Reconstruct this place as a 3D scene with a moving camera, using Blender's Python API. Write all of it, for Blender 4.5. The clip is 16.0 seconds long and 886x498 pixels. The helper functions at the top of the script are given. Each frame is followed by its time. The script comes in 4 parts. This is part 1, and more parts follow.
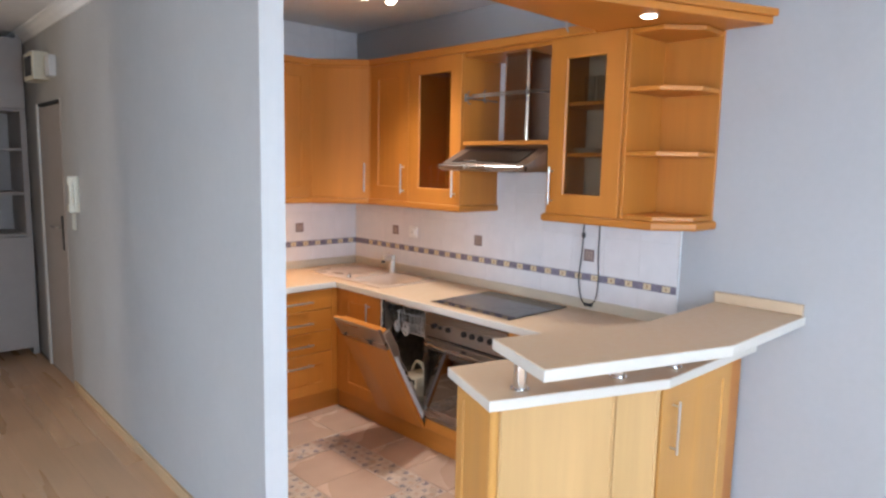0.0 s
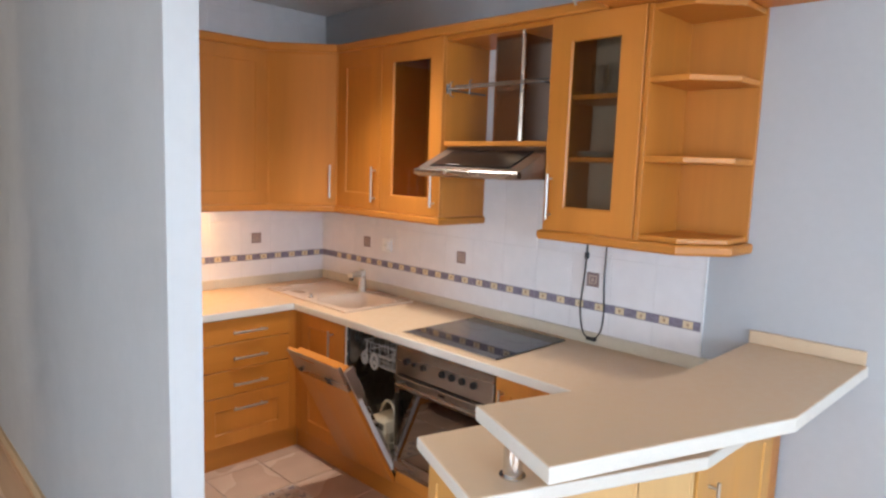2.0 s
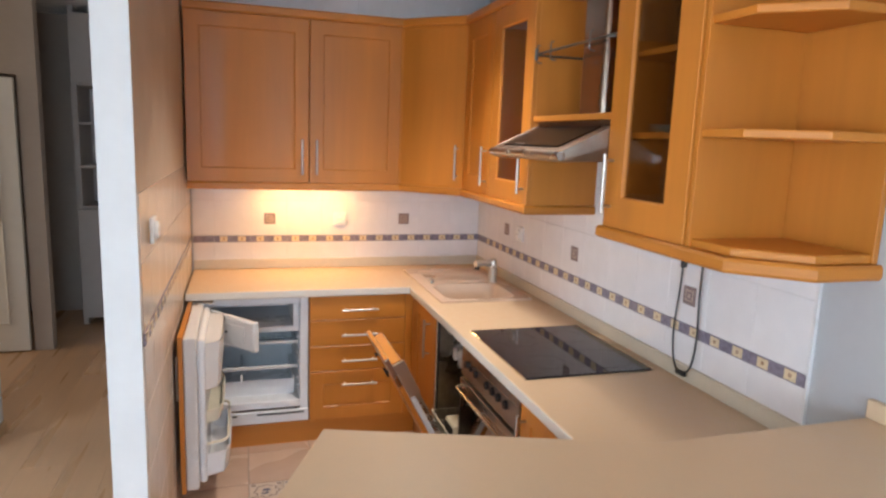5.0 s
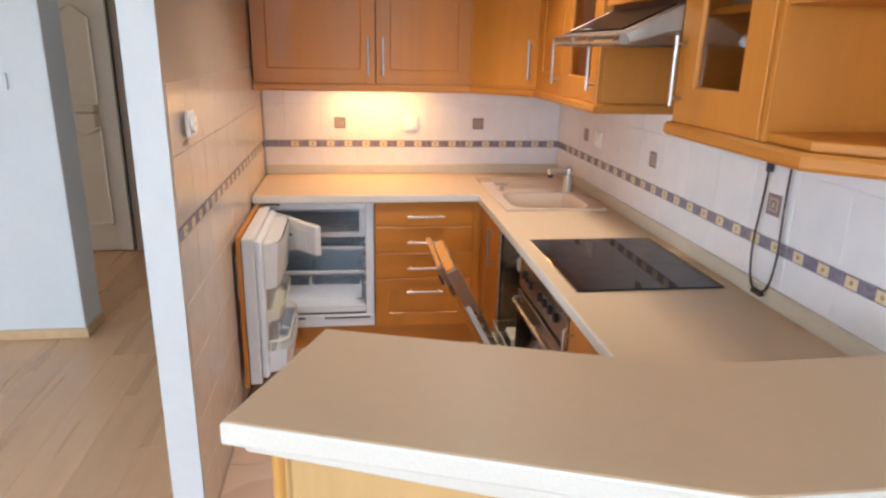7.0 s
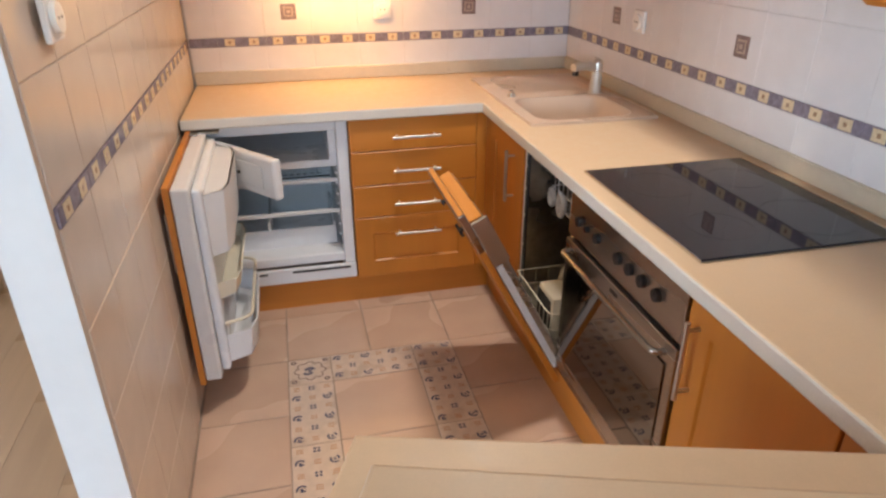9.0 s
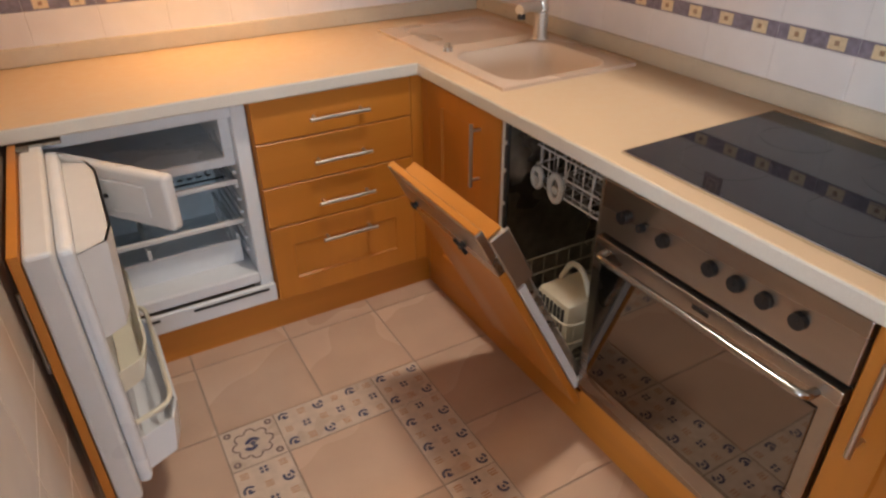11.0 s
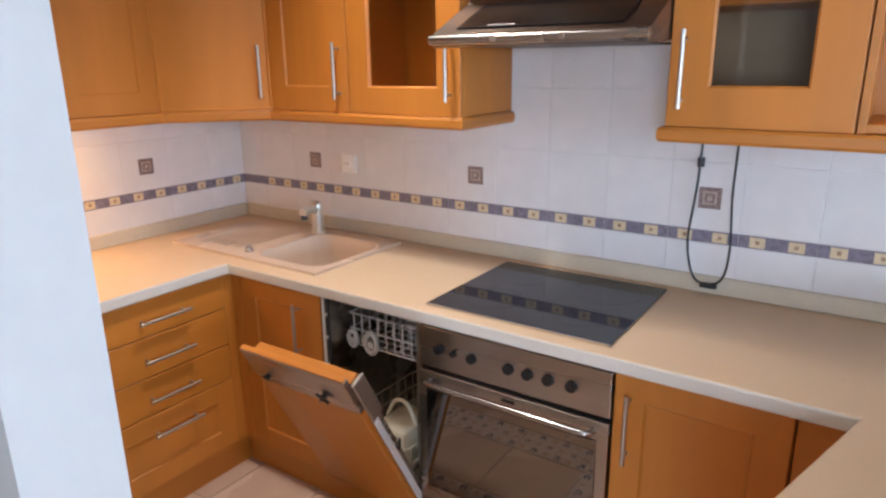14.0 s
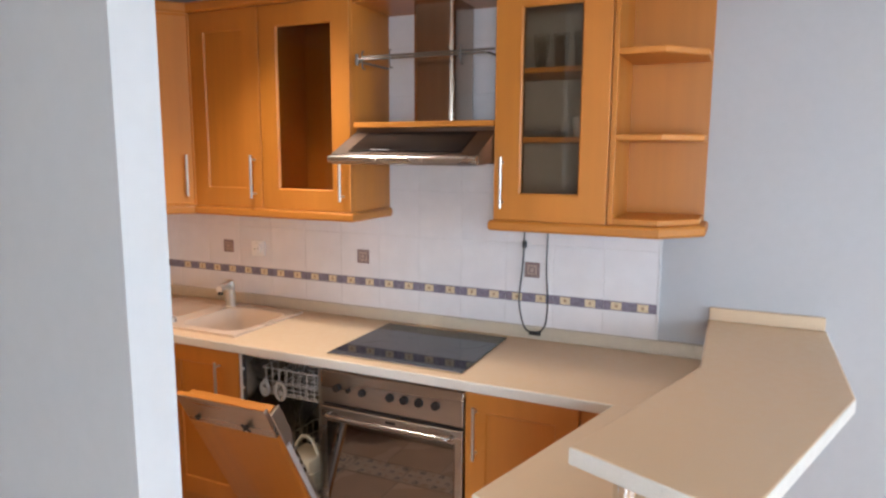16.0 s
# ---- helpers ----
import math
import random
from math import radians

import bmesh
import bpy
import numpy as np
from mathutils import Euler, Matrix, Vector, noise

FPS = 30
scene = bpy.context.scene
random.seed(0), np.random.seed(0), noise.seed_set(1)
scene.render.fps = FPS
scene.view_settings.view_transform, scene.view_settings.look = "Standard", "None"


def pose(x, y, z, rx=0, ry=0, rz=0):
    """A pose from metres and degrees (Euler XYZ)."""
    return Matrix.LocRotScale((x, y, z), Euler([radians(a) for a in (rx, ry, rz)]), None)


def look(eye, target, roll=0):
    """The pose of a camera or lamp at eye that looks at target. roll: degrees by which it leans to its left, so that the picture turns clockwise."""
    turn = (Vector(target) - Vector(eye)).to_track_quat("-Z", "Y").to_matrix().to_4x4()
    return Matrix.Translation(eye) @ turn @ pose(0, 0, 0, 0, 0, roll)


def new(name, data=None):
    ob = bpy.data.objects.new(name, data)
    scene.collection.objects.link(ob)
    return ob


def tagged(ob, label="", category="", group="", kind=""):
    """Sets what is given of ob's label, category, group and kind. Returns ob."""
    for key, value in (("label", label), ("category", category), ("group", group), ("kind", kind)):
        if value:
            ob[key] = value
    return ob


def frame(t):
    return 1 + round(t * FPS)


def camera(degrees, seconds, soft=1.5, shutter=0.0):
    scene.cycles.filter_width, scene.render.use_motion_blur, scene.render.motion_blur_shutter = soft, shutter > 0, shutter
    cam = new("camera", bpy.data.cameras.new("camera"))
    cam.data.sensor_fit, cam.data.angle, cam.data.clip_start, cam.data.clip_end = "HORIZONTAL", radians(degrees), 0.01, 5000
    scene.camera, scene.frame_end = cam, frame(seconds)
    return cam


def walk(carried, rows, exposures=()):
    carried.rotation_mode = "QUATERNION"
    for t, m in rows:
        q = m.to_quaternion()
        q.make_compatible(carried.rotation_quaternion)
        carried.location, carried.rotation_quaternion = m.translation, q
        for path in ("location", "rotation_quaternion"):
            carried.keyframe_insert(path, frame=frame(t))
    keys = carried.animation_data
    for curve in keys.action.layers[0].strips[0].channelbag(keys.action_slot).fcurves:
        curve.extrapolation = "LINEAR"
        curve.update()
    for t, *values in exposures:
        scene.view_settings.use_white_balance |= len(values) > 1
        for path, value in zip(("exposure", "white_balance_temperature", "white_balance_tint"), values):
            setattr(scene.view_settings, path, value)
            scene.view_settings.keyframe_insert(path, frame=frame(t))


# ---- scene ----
cam = camera(68.3, 16.0, 2.5)
PATH = [
    (0, (-2.968, -4.049, 1.606), (-1.594, -2.619, 1.35), 1.2),
    (0.5, (-2.898, -3.966, 1.601), (-1.503, -2.554, 1.356), 1.2),
    (1, (-2.801, -3.856, 1.603), (-1.388, -2.46, 1.366), 1.3),
    (1.5, (-2.691, -3.747, 1.619), (-1.263, -2.368, 1.372), 1.3),
    (2, (-2.525, -3.652, 1.622), (-1.12, -2.252, 1.37), 2.0),
    (2.5, (-2.255, -3.668, 1.608), (-0.982, -2.148, 1.342), 2.5),
    (3, (-1.968, -3.665, 1.625), (-0.874, -2.018, 1.324), 2.4),
    (3.5, (-1.764, -3.662, 1.625), (-0.835, -1.915, 1.338), 2.6),
    (3.7, (-1.708, -3.669, 1.655), (-0.838, -1.892, 1.36), 2.1),
    (5.8, (-1.347, -4.028, 1.621), (-0.893, -2.119, 1.235), 2.4),
    (6, (-1.32, -4.032, 1.628), (-0.898, -2.126, 1.195), 2.2),
    (6.5, (-1.237, -3.985, 1.606), (-0.914, -2.082, 1.084), 1.7),
    (7, (-1.229, -3.819, 1.559), (-0.963, -1.925, 0.972), 1.3),
    (7.5, (-1.231, -3.61, 1.556), (-0.987, -1.74, 0.888), 0.3),
    (8, (-1.182, -3.374, 1.505), (-0.955, -1.53, 0.766), 0.1),
    (8.5, (-1.164, -3.173, 1.488), (-0.923, -1.372, 0.654), -0.8),
    (8.7, (-1.202, -3.107, 1.474), (-0.92, -1.325, 0.611), -0.6),
    (9.75, (-1.59, -2.88, 1.445), (-0.845, -1.15, 0.48), -0.8),
    (10.8, (-1.471, -2.444, 1.399), (-0.717, -0.912, 0.358), -0.9),
    (11, (-1.523, -2.388, 1.402), (-0.686, -0.899, 0.362), -0.6),
    (11.5, (-1.562, -2.29, 1.394), (-0.591, -0.861, 0.386), -1.1),
    (12, (-1.628, -2.223, 1.415), (-0.493, -0.891, 0.446), -0.7),
    (12.5, (-1.741, -2.217, 1.413), (-0.423, -0.99, 0.543), 0.0),
    (13, (-1.833, -2.294, 1.458), (-0.4, -1.133, 0.684), -0.4),
    (13.5, (-1.888, -2.421, 1.496), (-0.398, -1.267, 0.827), -1.2),
    (14, (-2.025, -2.513, 1.537), (-0.436, -1.429, 0.988), -0.7),
    (14.5, (-2.177, -2.586, 1.57), (-0.503, -1.588, 1.12), -0.1),
    (15, (-2.31, -2.676, 1.569), (-0.573, -1.747, 1.219), 0.3),
    (15.5, (-2.44, -2.783, 1.599), (-0.669, -1.907, 1.287), 0.1),
    (16, (-2.59, -2.858, 1.615), (-0.787, -2.043, 1.327), 0.3),
]
# stops, kelvin and tint of the carried camera on its way
LIGHTING = [(0, 0.08, 5900, 9), (2, 0.05, 6100, 9), (3.5, 0.02, 6400, 10), (6, 0.02, 6300, 9), (8.5, 0.0, 6250, 9), (11, -0.34, 6700, 10), (11.5, -0.24, 6500, 9), (12, -0.16, 5950, 9), (12.5, -0.06, 5700, 9), (13.5, -0.05, 5750, 9), (14.5, -0.02, 5950, 10), (16, 0.05, 6250, 10)]
walk(cam, [(t, look(eye, target, roll)) for t, eye, target, roll in PATH], LIGHTING)


# ---- world and large lights ----
world = bpy.data.worlds.new("sky")
scene.world = world
world.use_nodes = True
wn = world.node_tree
sky = wn.nodes.new("ShaderNodeTexSky")
sky.sky_type, sky.sun_disc, sky.sun_elevation, sky.sun_rotation = "NISHITA", False, radians(40), radians(60)
wn.links.new(sky.outputs[0], wn.nodes["Background"].inputs[0])
wn.nodes["Background"].inputs[1].default_value = 0.1


def area_lamp(name, m, sx, sy, watts, colour):
    d = bpy.data.lights.new(name, "AREA")
    d.shape, d.size, d.size_y, d.energy, d.color = "RECTANGLE", sx, sy, watts, colour
    ob = new(name, d)
    ob.matrix_world = m
    return ob


def spot_lamp(name, m, watts, colour, cone=110, r=0.02):
    d = bpy.data.lights.new(name, "SPOT")
    d.energy, d.color, d.spot_size, d.spot_blend, d.shadow_soft_size = watts, colour, radians(cone), 1.0, r
    ob = new(name, d)
    ob.matrix_world = m
    return ob


DAY = (0.70, 0.84, 1.0)
WARM = (1.0, 0.52, 0.16)
CEIL = 2.55
# the living-room window behind, added fills from the side, and the kitchen lamps
area_lamp("window_light", look((-2.4, -6.96, 1.6), (-2.4, 0, -6.5)), 3.2, 1.5, 175, DAY)
# added side fill, placed to reach the kitchen fronts past the partition
area_lamp("side_fill_light", look((-5.96, -3.9, 1.25), (0, -3.9, -5.0)), 1.5, 2.0, 160, DAY)
# fill added to brighten the hall, from an invented opening out of view
area_lamp("corridor_fill_light", look((-5.96, 0.64, 1.25), (0, 0.64, 1.25)), 0.9, 2.0, 26, (1.0, 0.82, 0.62))
area_lamp("strip_light", look((-1.10, -0.17, 1.350), (-1.10, -0.165, 0)), 0.46, 0.03, 4.0, WARM)
spot_lamp("canopy_spot", look((-0.49, -2.64, 2.205), (-0.49, -2.64, 0)), 3, (1.0, 0.74, 0.45))
spot_lamp("ceiling_spot_a", look((-0.68, -1.22, 2.41), (-1.0, -1.5, 0.0)), 62, (1.0, 0.88, 0.76), 112, 0.07)
spot_lamp("ceiling_spot_b", look((-0.83, -1.18, 2.41), (-0.98, -1.15, 0.0)), 48, (1.0, 0.88, 0.76), 112, 0.07)


# ---- materials ----
def mat(name, colour, rough=0.5, metal=0.0, grain=None, vary=0.0, bump=0.0, rand=0.0, wear=0.0, coat=0.0, spec=0.5):
    """A procedural surface: grain = texture scale in x, y, z; vary, wear: fine and coarse variation; rand: from piece to piece."""
    m = bpy.data.materials.new(name)
    m.use_nodes = True
    nt = m.node_tree
    N, L = nt.nodes, nt.links
    b = N["Principled BSDF"]
    b.inputs["Roughness"].default_value, b.inputs["Metallic"].default_value = rough, metal
    b.inputs["Coat Weight"].default_value = coat
    b.inputs["Specular IOR Level"].default_value = spec
    b.inputs["Base Color"].default_value = (*colour, 1)
    if not grain:
        return m
    tc, mp = N.new("ShaderNodeTexCoord"), N.new("ShaderNodeMapping")
    mp.inputs["Scale"].default_value = grain
    L.new(tc.outputs["Object"], mp.inputs["Vector"])
    oi = N.new("ShaderNodeObjectInfo")
    sh = N.new("ShaderNodeVectorMath")
    sh.operation = "SCALE"
    sh.inputs[0].default_value = (7.1, 3.3, 5.7)
    L.new(oi.outputs["Random"], sh.inputs["Scale"])
    L.new(sh.outputs[0], mp.inputs["Location"])
    fine, coarse = N.new("ShaderNodeTexNoise"), N.new("ShaderNodeTexNoise")
    fine.inputs["Scale"].default_value, fine.inputs["Detail"].default_value = 1.0, 6
    coarse.inputs["Scale"].default_value, coarse.inputs["Detail"].default_value = 0.13, 3
    for n in (fine, coarse):
        L.new(mp.outputs[0], n.inputs["Vector"])

    def ranged(src, amount):
        r = N.new("ShaderNodeMapRange")
        r.clamp = False
        r.inputs["From Min"].default_value, r.inputs["From Max"].default_value = 0.3, 0.7
        r.inputs["To Min"].default_value, r.inputs["To Max"].default_value = 1 - amount, 1 + amount
        L.new(src, r.inputs["Value"])
        return r.outputs[0]

    def times(a, c):
        k = N.new("ShaderNodeMath")
        k.operation = "MULTIPLY"
        L.new(a, k.inputs[0])
        L.new(c, k.inputs[1])
        return k.outputs[0]

    v = times(ranged(fine.outputs["Fac"], vary), ranged(coarse.outputs["Fac"], wear))
    if rand:
        r = N.new("ShaderNodeMapRange")
        r.inputs["To Min"].default_value, r.inputs["To Max"].default_value = 1 - rand, 1 + rand
        L.new(oi.outputs["Random"], r.inputs["Value"])
        v = times(v, r.outputs[0])
    c = N.new("ShaderNodeVectorMath")
    c.operation = "SCALE"
    c.inputs[0].default_value = colour
    L.new(v, c.inputs["Scale"])
    L.new(c.outputs[0], b.inputs["Base Color"])
    rr = N.new("ShaderNodeMath")
    rr.operation = "MULTIPLY"
    rr.inputs[1].default_value = rough
    L.new(ranged(coarse.outputs["Fac"], 0.25), rr.inputs[0])
    L.new(rr.outputs[0], b.inputs["Roughness"])
    if bump:
        bp = N.new("ShaderNodeBump")
        bp.inputs["Strength"].default_value, bp.inputs["Distance"].default_value = bump, 0.002
        L.new(fine.outputs["Fac"], bp.inputs["Height"])
        L.new(bp.outputs[0], b.inputs["Normal"])
    return m


def glass(name, tint, rough, ior=1.12):
    m = mat(name, tint, rough)
    b = m.node_tree.nodes["Principled BSDF"]
    b.inputs["Transmission Weight"].default_value = 1.0
    b.inputs["IOR"].default_value = ior
    return m


def glow(name, colour, strength):
    m = mat(name, colour)
    b = m.node_tree.nodes["Principled BSDF"]
    b.inputs["Emission Color"].default_value, b.inputs["Emission Strength"].default_value = (*colour, 1), strength
    return m


WOOD = mat("honey_beech", (0.495, 0.180, 0.0225), 0.42, grain=(38, 38, 2.6), vary=0.035, wear=0.10, bump=0.03, rand=0.05)
WOOD_H = mat("honey_beech_across", (0.495, 0.180, 0.0225), 0.42, grain=(2.6, 2.6, 38), vary=0.035, wear=0.10, bump=0.03, rand=0.05)
# the same beech twice more, paler: daylight on the peninsula put into the colour
WOOD_DAYLIT = mat("daylit_beech", (0.57, 0.355, 0.145), 0.40, grain=(38, 38, 2.6), vary=0.03, wear=0.08, bump=0.03, rand=0.03)
WOOD_PART_LIT = mat("part_daylit_beech", (0.55, 0.275, 0.065), 0.40, grain=(38, 38, 2.6), vary=0.03, wear=0.08, bump=0.03, rand=0.03)
WORKTOP = mat("beige_laminate", (0.61, 0.455, 0.30), 0.42, grain=(260, 260, 260), vary=0.018, wear=0.02, spec=0.32)
UPSTAND = mat("pale_upstand_laminate", (0.54, 0.47, 0.36), 0.38, grain=(260, 260, 260), vary=0.03, wear=0.03)
EDGE = mat("pale_laminate_edge", (0.65, 0.61, 0.54), 0.4, grain=(260, 260, 260), vary=0.04)
TILE = mat("white_glazed_tile", (0.74, 0.72, 0.72), 0.16, grain=(14, 14, 14), vary=0.03, wear=0.02, bump=0.015, rand=0.02)
GROUT = mat("light_grout", (0.66, 0.64, 0.63), 0.8, grain=(60, 60, 60), vary=0.1)
BLUE = mat("blue_grey_glaze", (0.21, 0.185, 0.235), 0.2, grain=(60, 60, 60), vary=0.25)
CREAM = mat("cream_glaze", (0.68, 0.55, 0.36), 0.2, grain=(90, 90, 90), vary=0.1)
BROWN = mat("brown_glaze", (0.34, 0.21, 0.13), 0.25, grain=(90, 90, 90), vary=0.2)
MOTIF = mat("mauve_brown_glaze", (0.24, 0.175, 0.165), 0.22, grain=(120, 120, 120), vary=0.3)
MOTIF_PALE = mat("pale_mauve_glaze", (0.43, 0.335, 0.285), 0.22, grain=(120, 120, 120), vary=0.25)
FTILE = mat("beige_floor_tile", (0.585, 0.415, 0.31), 0.30, grain=(7, 7, 7), vary=0.05, wear=0.09, bump=0.04, rand=0.06)
DECOR = mat("cream_floor_tile", (0.60, 0.48, 0.385), 0.30, grain=(40, 40, 40), vary=0.08, wear=0.05)
NAVY = mat("dark_blue_glaze", (0.045, 0.05, 0.115), 0.3)
OCHRE = mat("ochre_glaze", (0.45, 0.22, 0.10), 0.3)
FGROUT = mat("floor_grout", (0.34, 0.265, 0.21), 0.85, grain=(80, 80, 80), vary=0.12)
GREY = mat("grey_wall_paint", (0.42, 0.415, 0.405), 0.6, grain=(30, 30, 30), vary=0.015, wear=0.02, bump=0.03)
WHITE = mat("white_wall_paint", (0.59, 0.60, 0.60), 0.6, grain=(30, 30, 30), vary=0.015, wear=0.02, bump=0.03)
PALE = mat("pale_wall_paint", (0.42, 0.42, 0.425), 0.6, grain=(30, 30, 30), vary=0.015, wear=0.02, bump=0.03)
CEILING = mat("ceiling_paint", (0.82, 0.82, 0.81), 0.8, grain=(20, 20, 20), vary=0.02, wear=0.02, bump=0.02)
HALL = mat("hall_wall_paint", (0.40, 0.335, 0.28), 0.6, grain=(25, 25, 25), vary=0.02, wear=0.03, bump=0.03)
PLANK = mat("oak_laminate_plank", (0.57, 0.345, 0.19), 0.32, grain=(40, 2.2, 40), vary=0.04, wear=0.05, bump=0.02, rand=0.08)
SKIRT = mat("light_oak_skirting", (0.55, 0.37, 0.20), 0.4, grain=(20, 2, 20), vary=0.08)
STEEL = mat("brushed_steel", (0.40, 0.38, 0.36), 0.25, 1.0, grain=(9, 9, 9), vary=0.03, wear=0.02)
CHROME = mat("polished_chrome", (0.72, 0.72, 0.72), 0.10, 1.0)
NICKEL = mat("satin_nickel", (0.56, 0.52, 0.47), 0.38, 1.0)
PANELSTEEL = mat("warm_brushed_panel", (0.40, 0.355, 0.315), 0.26, 1.0, grain=(9, 9, 60), vary=0.03, wear=0.03)
# hood steel, darkened and browned in place of the wood it reflects
HOODSTEEL = mat("brown_reflection_hood_steel", (0.29, 0.235, 0.195), 0.36, 1.0, grain=(30, 3, 30), vary=0.04, wear=0.04)
STRIP = mat("dark_control_glass", (0.012, 0.010, 0.010), 0.3, spec=0.12)
RAILM = mat("thin_steel_rail", (0.20, 0.19, 0.18), 0.38, 1.0)
HOB = mat("black_glass_ceramic", (0.014, 0.015, 0.021), 0.035, spec=0.4)
OVENGLASS = mat("dark_mirror_glass", (0.21, 0.195, 0.185), 0.03, 1.0)
PLASTIC = mat("white_plastic", (0.66, 0.655, 0.65), 0.35, grain=(25, 25, 25), vary=0.02)
LINER = mat("fridge_liner", (0.72, 0.74, 0.77), 0.3, grain=(25, 25, 25), vary=0.02)
CREAMP = mat("cream_plastic", (0.66, 0.62, 0.50), 0.4, grain=(25, 25, 25), vary=0.03)
BLACK = mat("black_plastic", (0.012, 0.012, 0.013), 0.4)
RUBBER = mat("dark_rubber", (0.03, 0.03, 0.032), 0.6)
DARKSTEEL = mat("tub_steel", (0.50, 0.47, 0.42), 0.3, 1.0, grain=(30, 30, 30), vary=0.15)
SINKM = mat("cream_composite_sink", (0.60, 0.465, 0.36), 0.3, grain=(12, 12, 12), vary=0.012)
FROST = glass("smoked_glass", (0.50, 0.41, 0.30), 0.03, 1.45)
CLEAR = glass("clear_glass", (0.95, 0.97, 0.97), 0.0)
SHELFGLASS = glass("fridge_shelf_glass", (0.90, 0.95, 0.96), 0.05)
TRAY = glass("clear_tray_plastic", (0.95, 0.97, 0.98), 0.05)
TAPM = mat("satin_tap_metal", (0.62, 0.58, 0.52), 0.28, 0.7)
BACKB = mat("grey_back_board", (0.48, 0.43, 0.37), 0.6, grain=(12, 12, 12), vary=0.03, wear=0.04)
# white tile, with shade and orange cabinet bounce mixed into its colour
SIDETILE = mat("warm_shaded_white_tile", (0.62, 0.53, 0.445), 0.2, grain=(14, 14, 14), vary=0.03, wear=0.02, bump=0.015, rand=0.02)
# duct steel with its brown reflection put into the base colour
DUCT = mat("brown_reflection_duct_steel", (0.42, 0.33, 0.26), 0.22, 1.0, grain=(30, 30, 2), vary=0.03)
# wall paint above the side tiles, warm shade put into the colour
WARM_SHADED = mat("warm_shaded_wall_paint", (0.50, 0.405, 0.32), 0.55, grain=(30, 30, 30), vary=0.015, wear=0.02, bump=0.03)
DOORGREY = mat("grey_door_paint", (0.39, 0.345, 0.315), 0.45, grain=(18, 18, 18), vary=0.02, wear=0.03)
DOORWHITE = mat("white_door_paint", (0.74, 0.72, 0.68), 0.4, grain=(18, 18, 18), vary=0.02, wear=0.02)
BULB = glow("lit_bulb", (1.0, 0.82, 0.58), 14)
TUBE = glow("lit_tube", (1.0, 0.66, 0.30), 10)
INSIDE = mat("cabinet_inside", (0.42, 0.19, 0.045), 0.5, grain=(30, 30, 3), vary=0.06)
PORCELAIN = mat("white_porcelain", (0.8, 0.8, 0.79), 0.15)


# ---- builders ----
def part(name, bm, material, parent=None, label="", smooth=False):
    me = bpy.data.meshes.new(name)
    bmesh.ops.recalc_face_normals(bm, faces=bm.faces[:])
    bm.to_mesh(me)
    bm.free()
    for m in material if isinstance(material, (list, tuple)) else [material]:
        me.materials.append(m)
    if smooth:
        for p in me.polygons:
            p.use_smooth = True
        me.set_sharp_from_angle(angle=radians(40))
    ob = new(name, me)
    if parent:
        ob.parent = parent
    if label:
        tagged(ob, label)
    return ob


def thing(name, m, label, category, group=""):
    ob = new(name)
    ob.empty_display_size = 0.1
    ob.matrix_world = m
    return tagged(ob, label, category, group)


def bx(bm, a, b, bev=0.0, mi=0, seg=1):
    lo, hi = [min(p, q) for p, q in zip(a, b)], [max(p, q) for p, q in zip(a, b)]
    v = [bm.verts.new((x, y, z)) for x in (lo[0], hi[0]) for y in (lo[1], hi[1]) for z in (lo[2], hi[2])]
    fs = [bm.faces.new([v[i] for i in q]) for q in ((0, 1, 3, 2), (4, 6, 7, 5), (0, 4, 5, 1), (2, 3, 7, 6), (0, 2, 6, 4), (1, 5, 7, 3))]
    for f in fs:
        f.material_index = mi
    if bev:
        r = bmesh.ops.bevel(bm, geom=list({e for f in fs for e in f.edges}), offset=bev, segments=seg, affect="EDGES", profile=0.5)
        for f in r["faces"]:
            f.material_index = mi
    return bm


def box(a, b, bev=0.0, seg=1):
    return bx(bmesh.new(), a, b, bev, 0, seg)


def cyl(bm, p, q, r, seg=14, r2=None, mi=0):
    p, q = Vector(p), Vector(q)
    r2 = r if r2 is None else r2
    turn = (q - p).to_track_quat("Z", "Y").to_matrix()
    ring = [[bm.verts.new(c + turn @ Vector((k * math.cos(a), k * math.sin(a), 0))) for a in [2 * math.pi * i / seg for i in range(seg)]] for c, k in ((p, r), (q, r2))]
    fs = [bm.faces.new((ring[0][i], ring[0][(i + 1) % seg], ring[1][(i + 1) % seg], ring[1][i])) for i in range(seg)]
    fs += [bm.faces.new(ring[0][::-1]), bm.faces.new(ring[1])]
    for f in fs:
        f.material_index = mi
    return bm


def tube(bm, pts, r, seg=6):
    pts = [Vector(p) for p in pts]
    prev, up = None, None
    for i, p in enumerate(pts):
        d = (pts[min(i + 1, len(pts) - 1)] - pts[max(i - 1, 0)]).normalized()
        if up is None:
            up = d.orthogonal().normalized()
        up = (up - d * up.dot(d)).normalized()
        side = d.cross(up)
        ring = [bm.verts.new(p + r * (math.cos(a) * up + math.sin(a) * side)) for a in [2 * math.pi * k / seg for k in range(seg)]]
        if prev:
            for k in range(seg):
                bm.faces.new((prev[k], prev[(k + 1) % seg], ring[(k + 1) % seg], ring[k]))
        else:
            bm.faces.new(ring[::-1])
        prev = ring
    bm.faces.new(prev)
    return bm


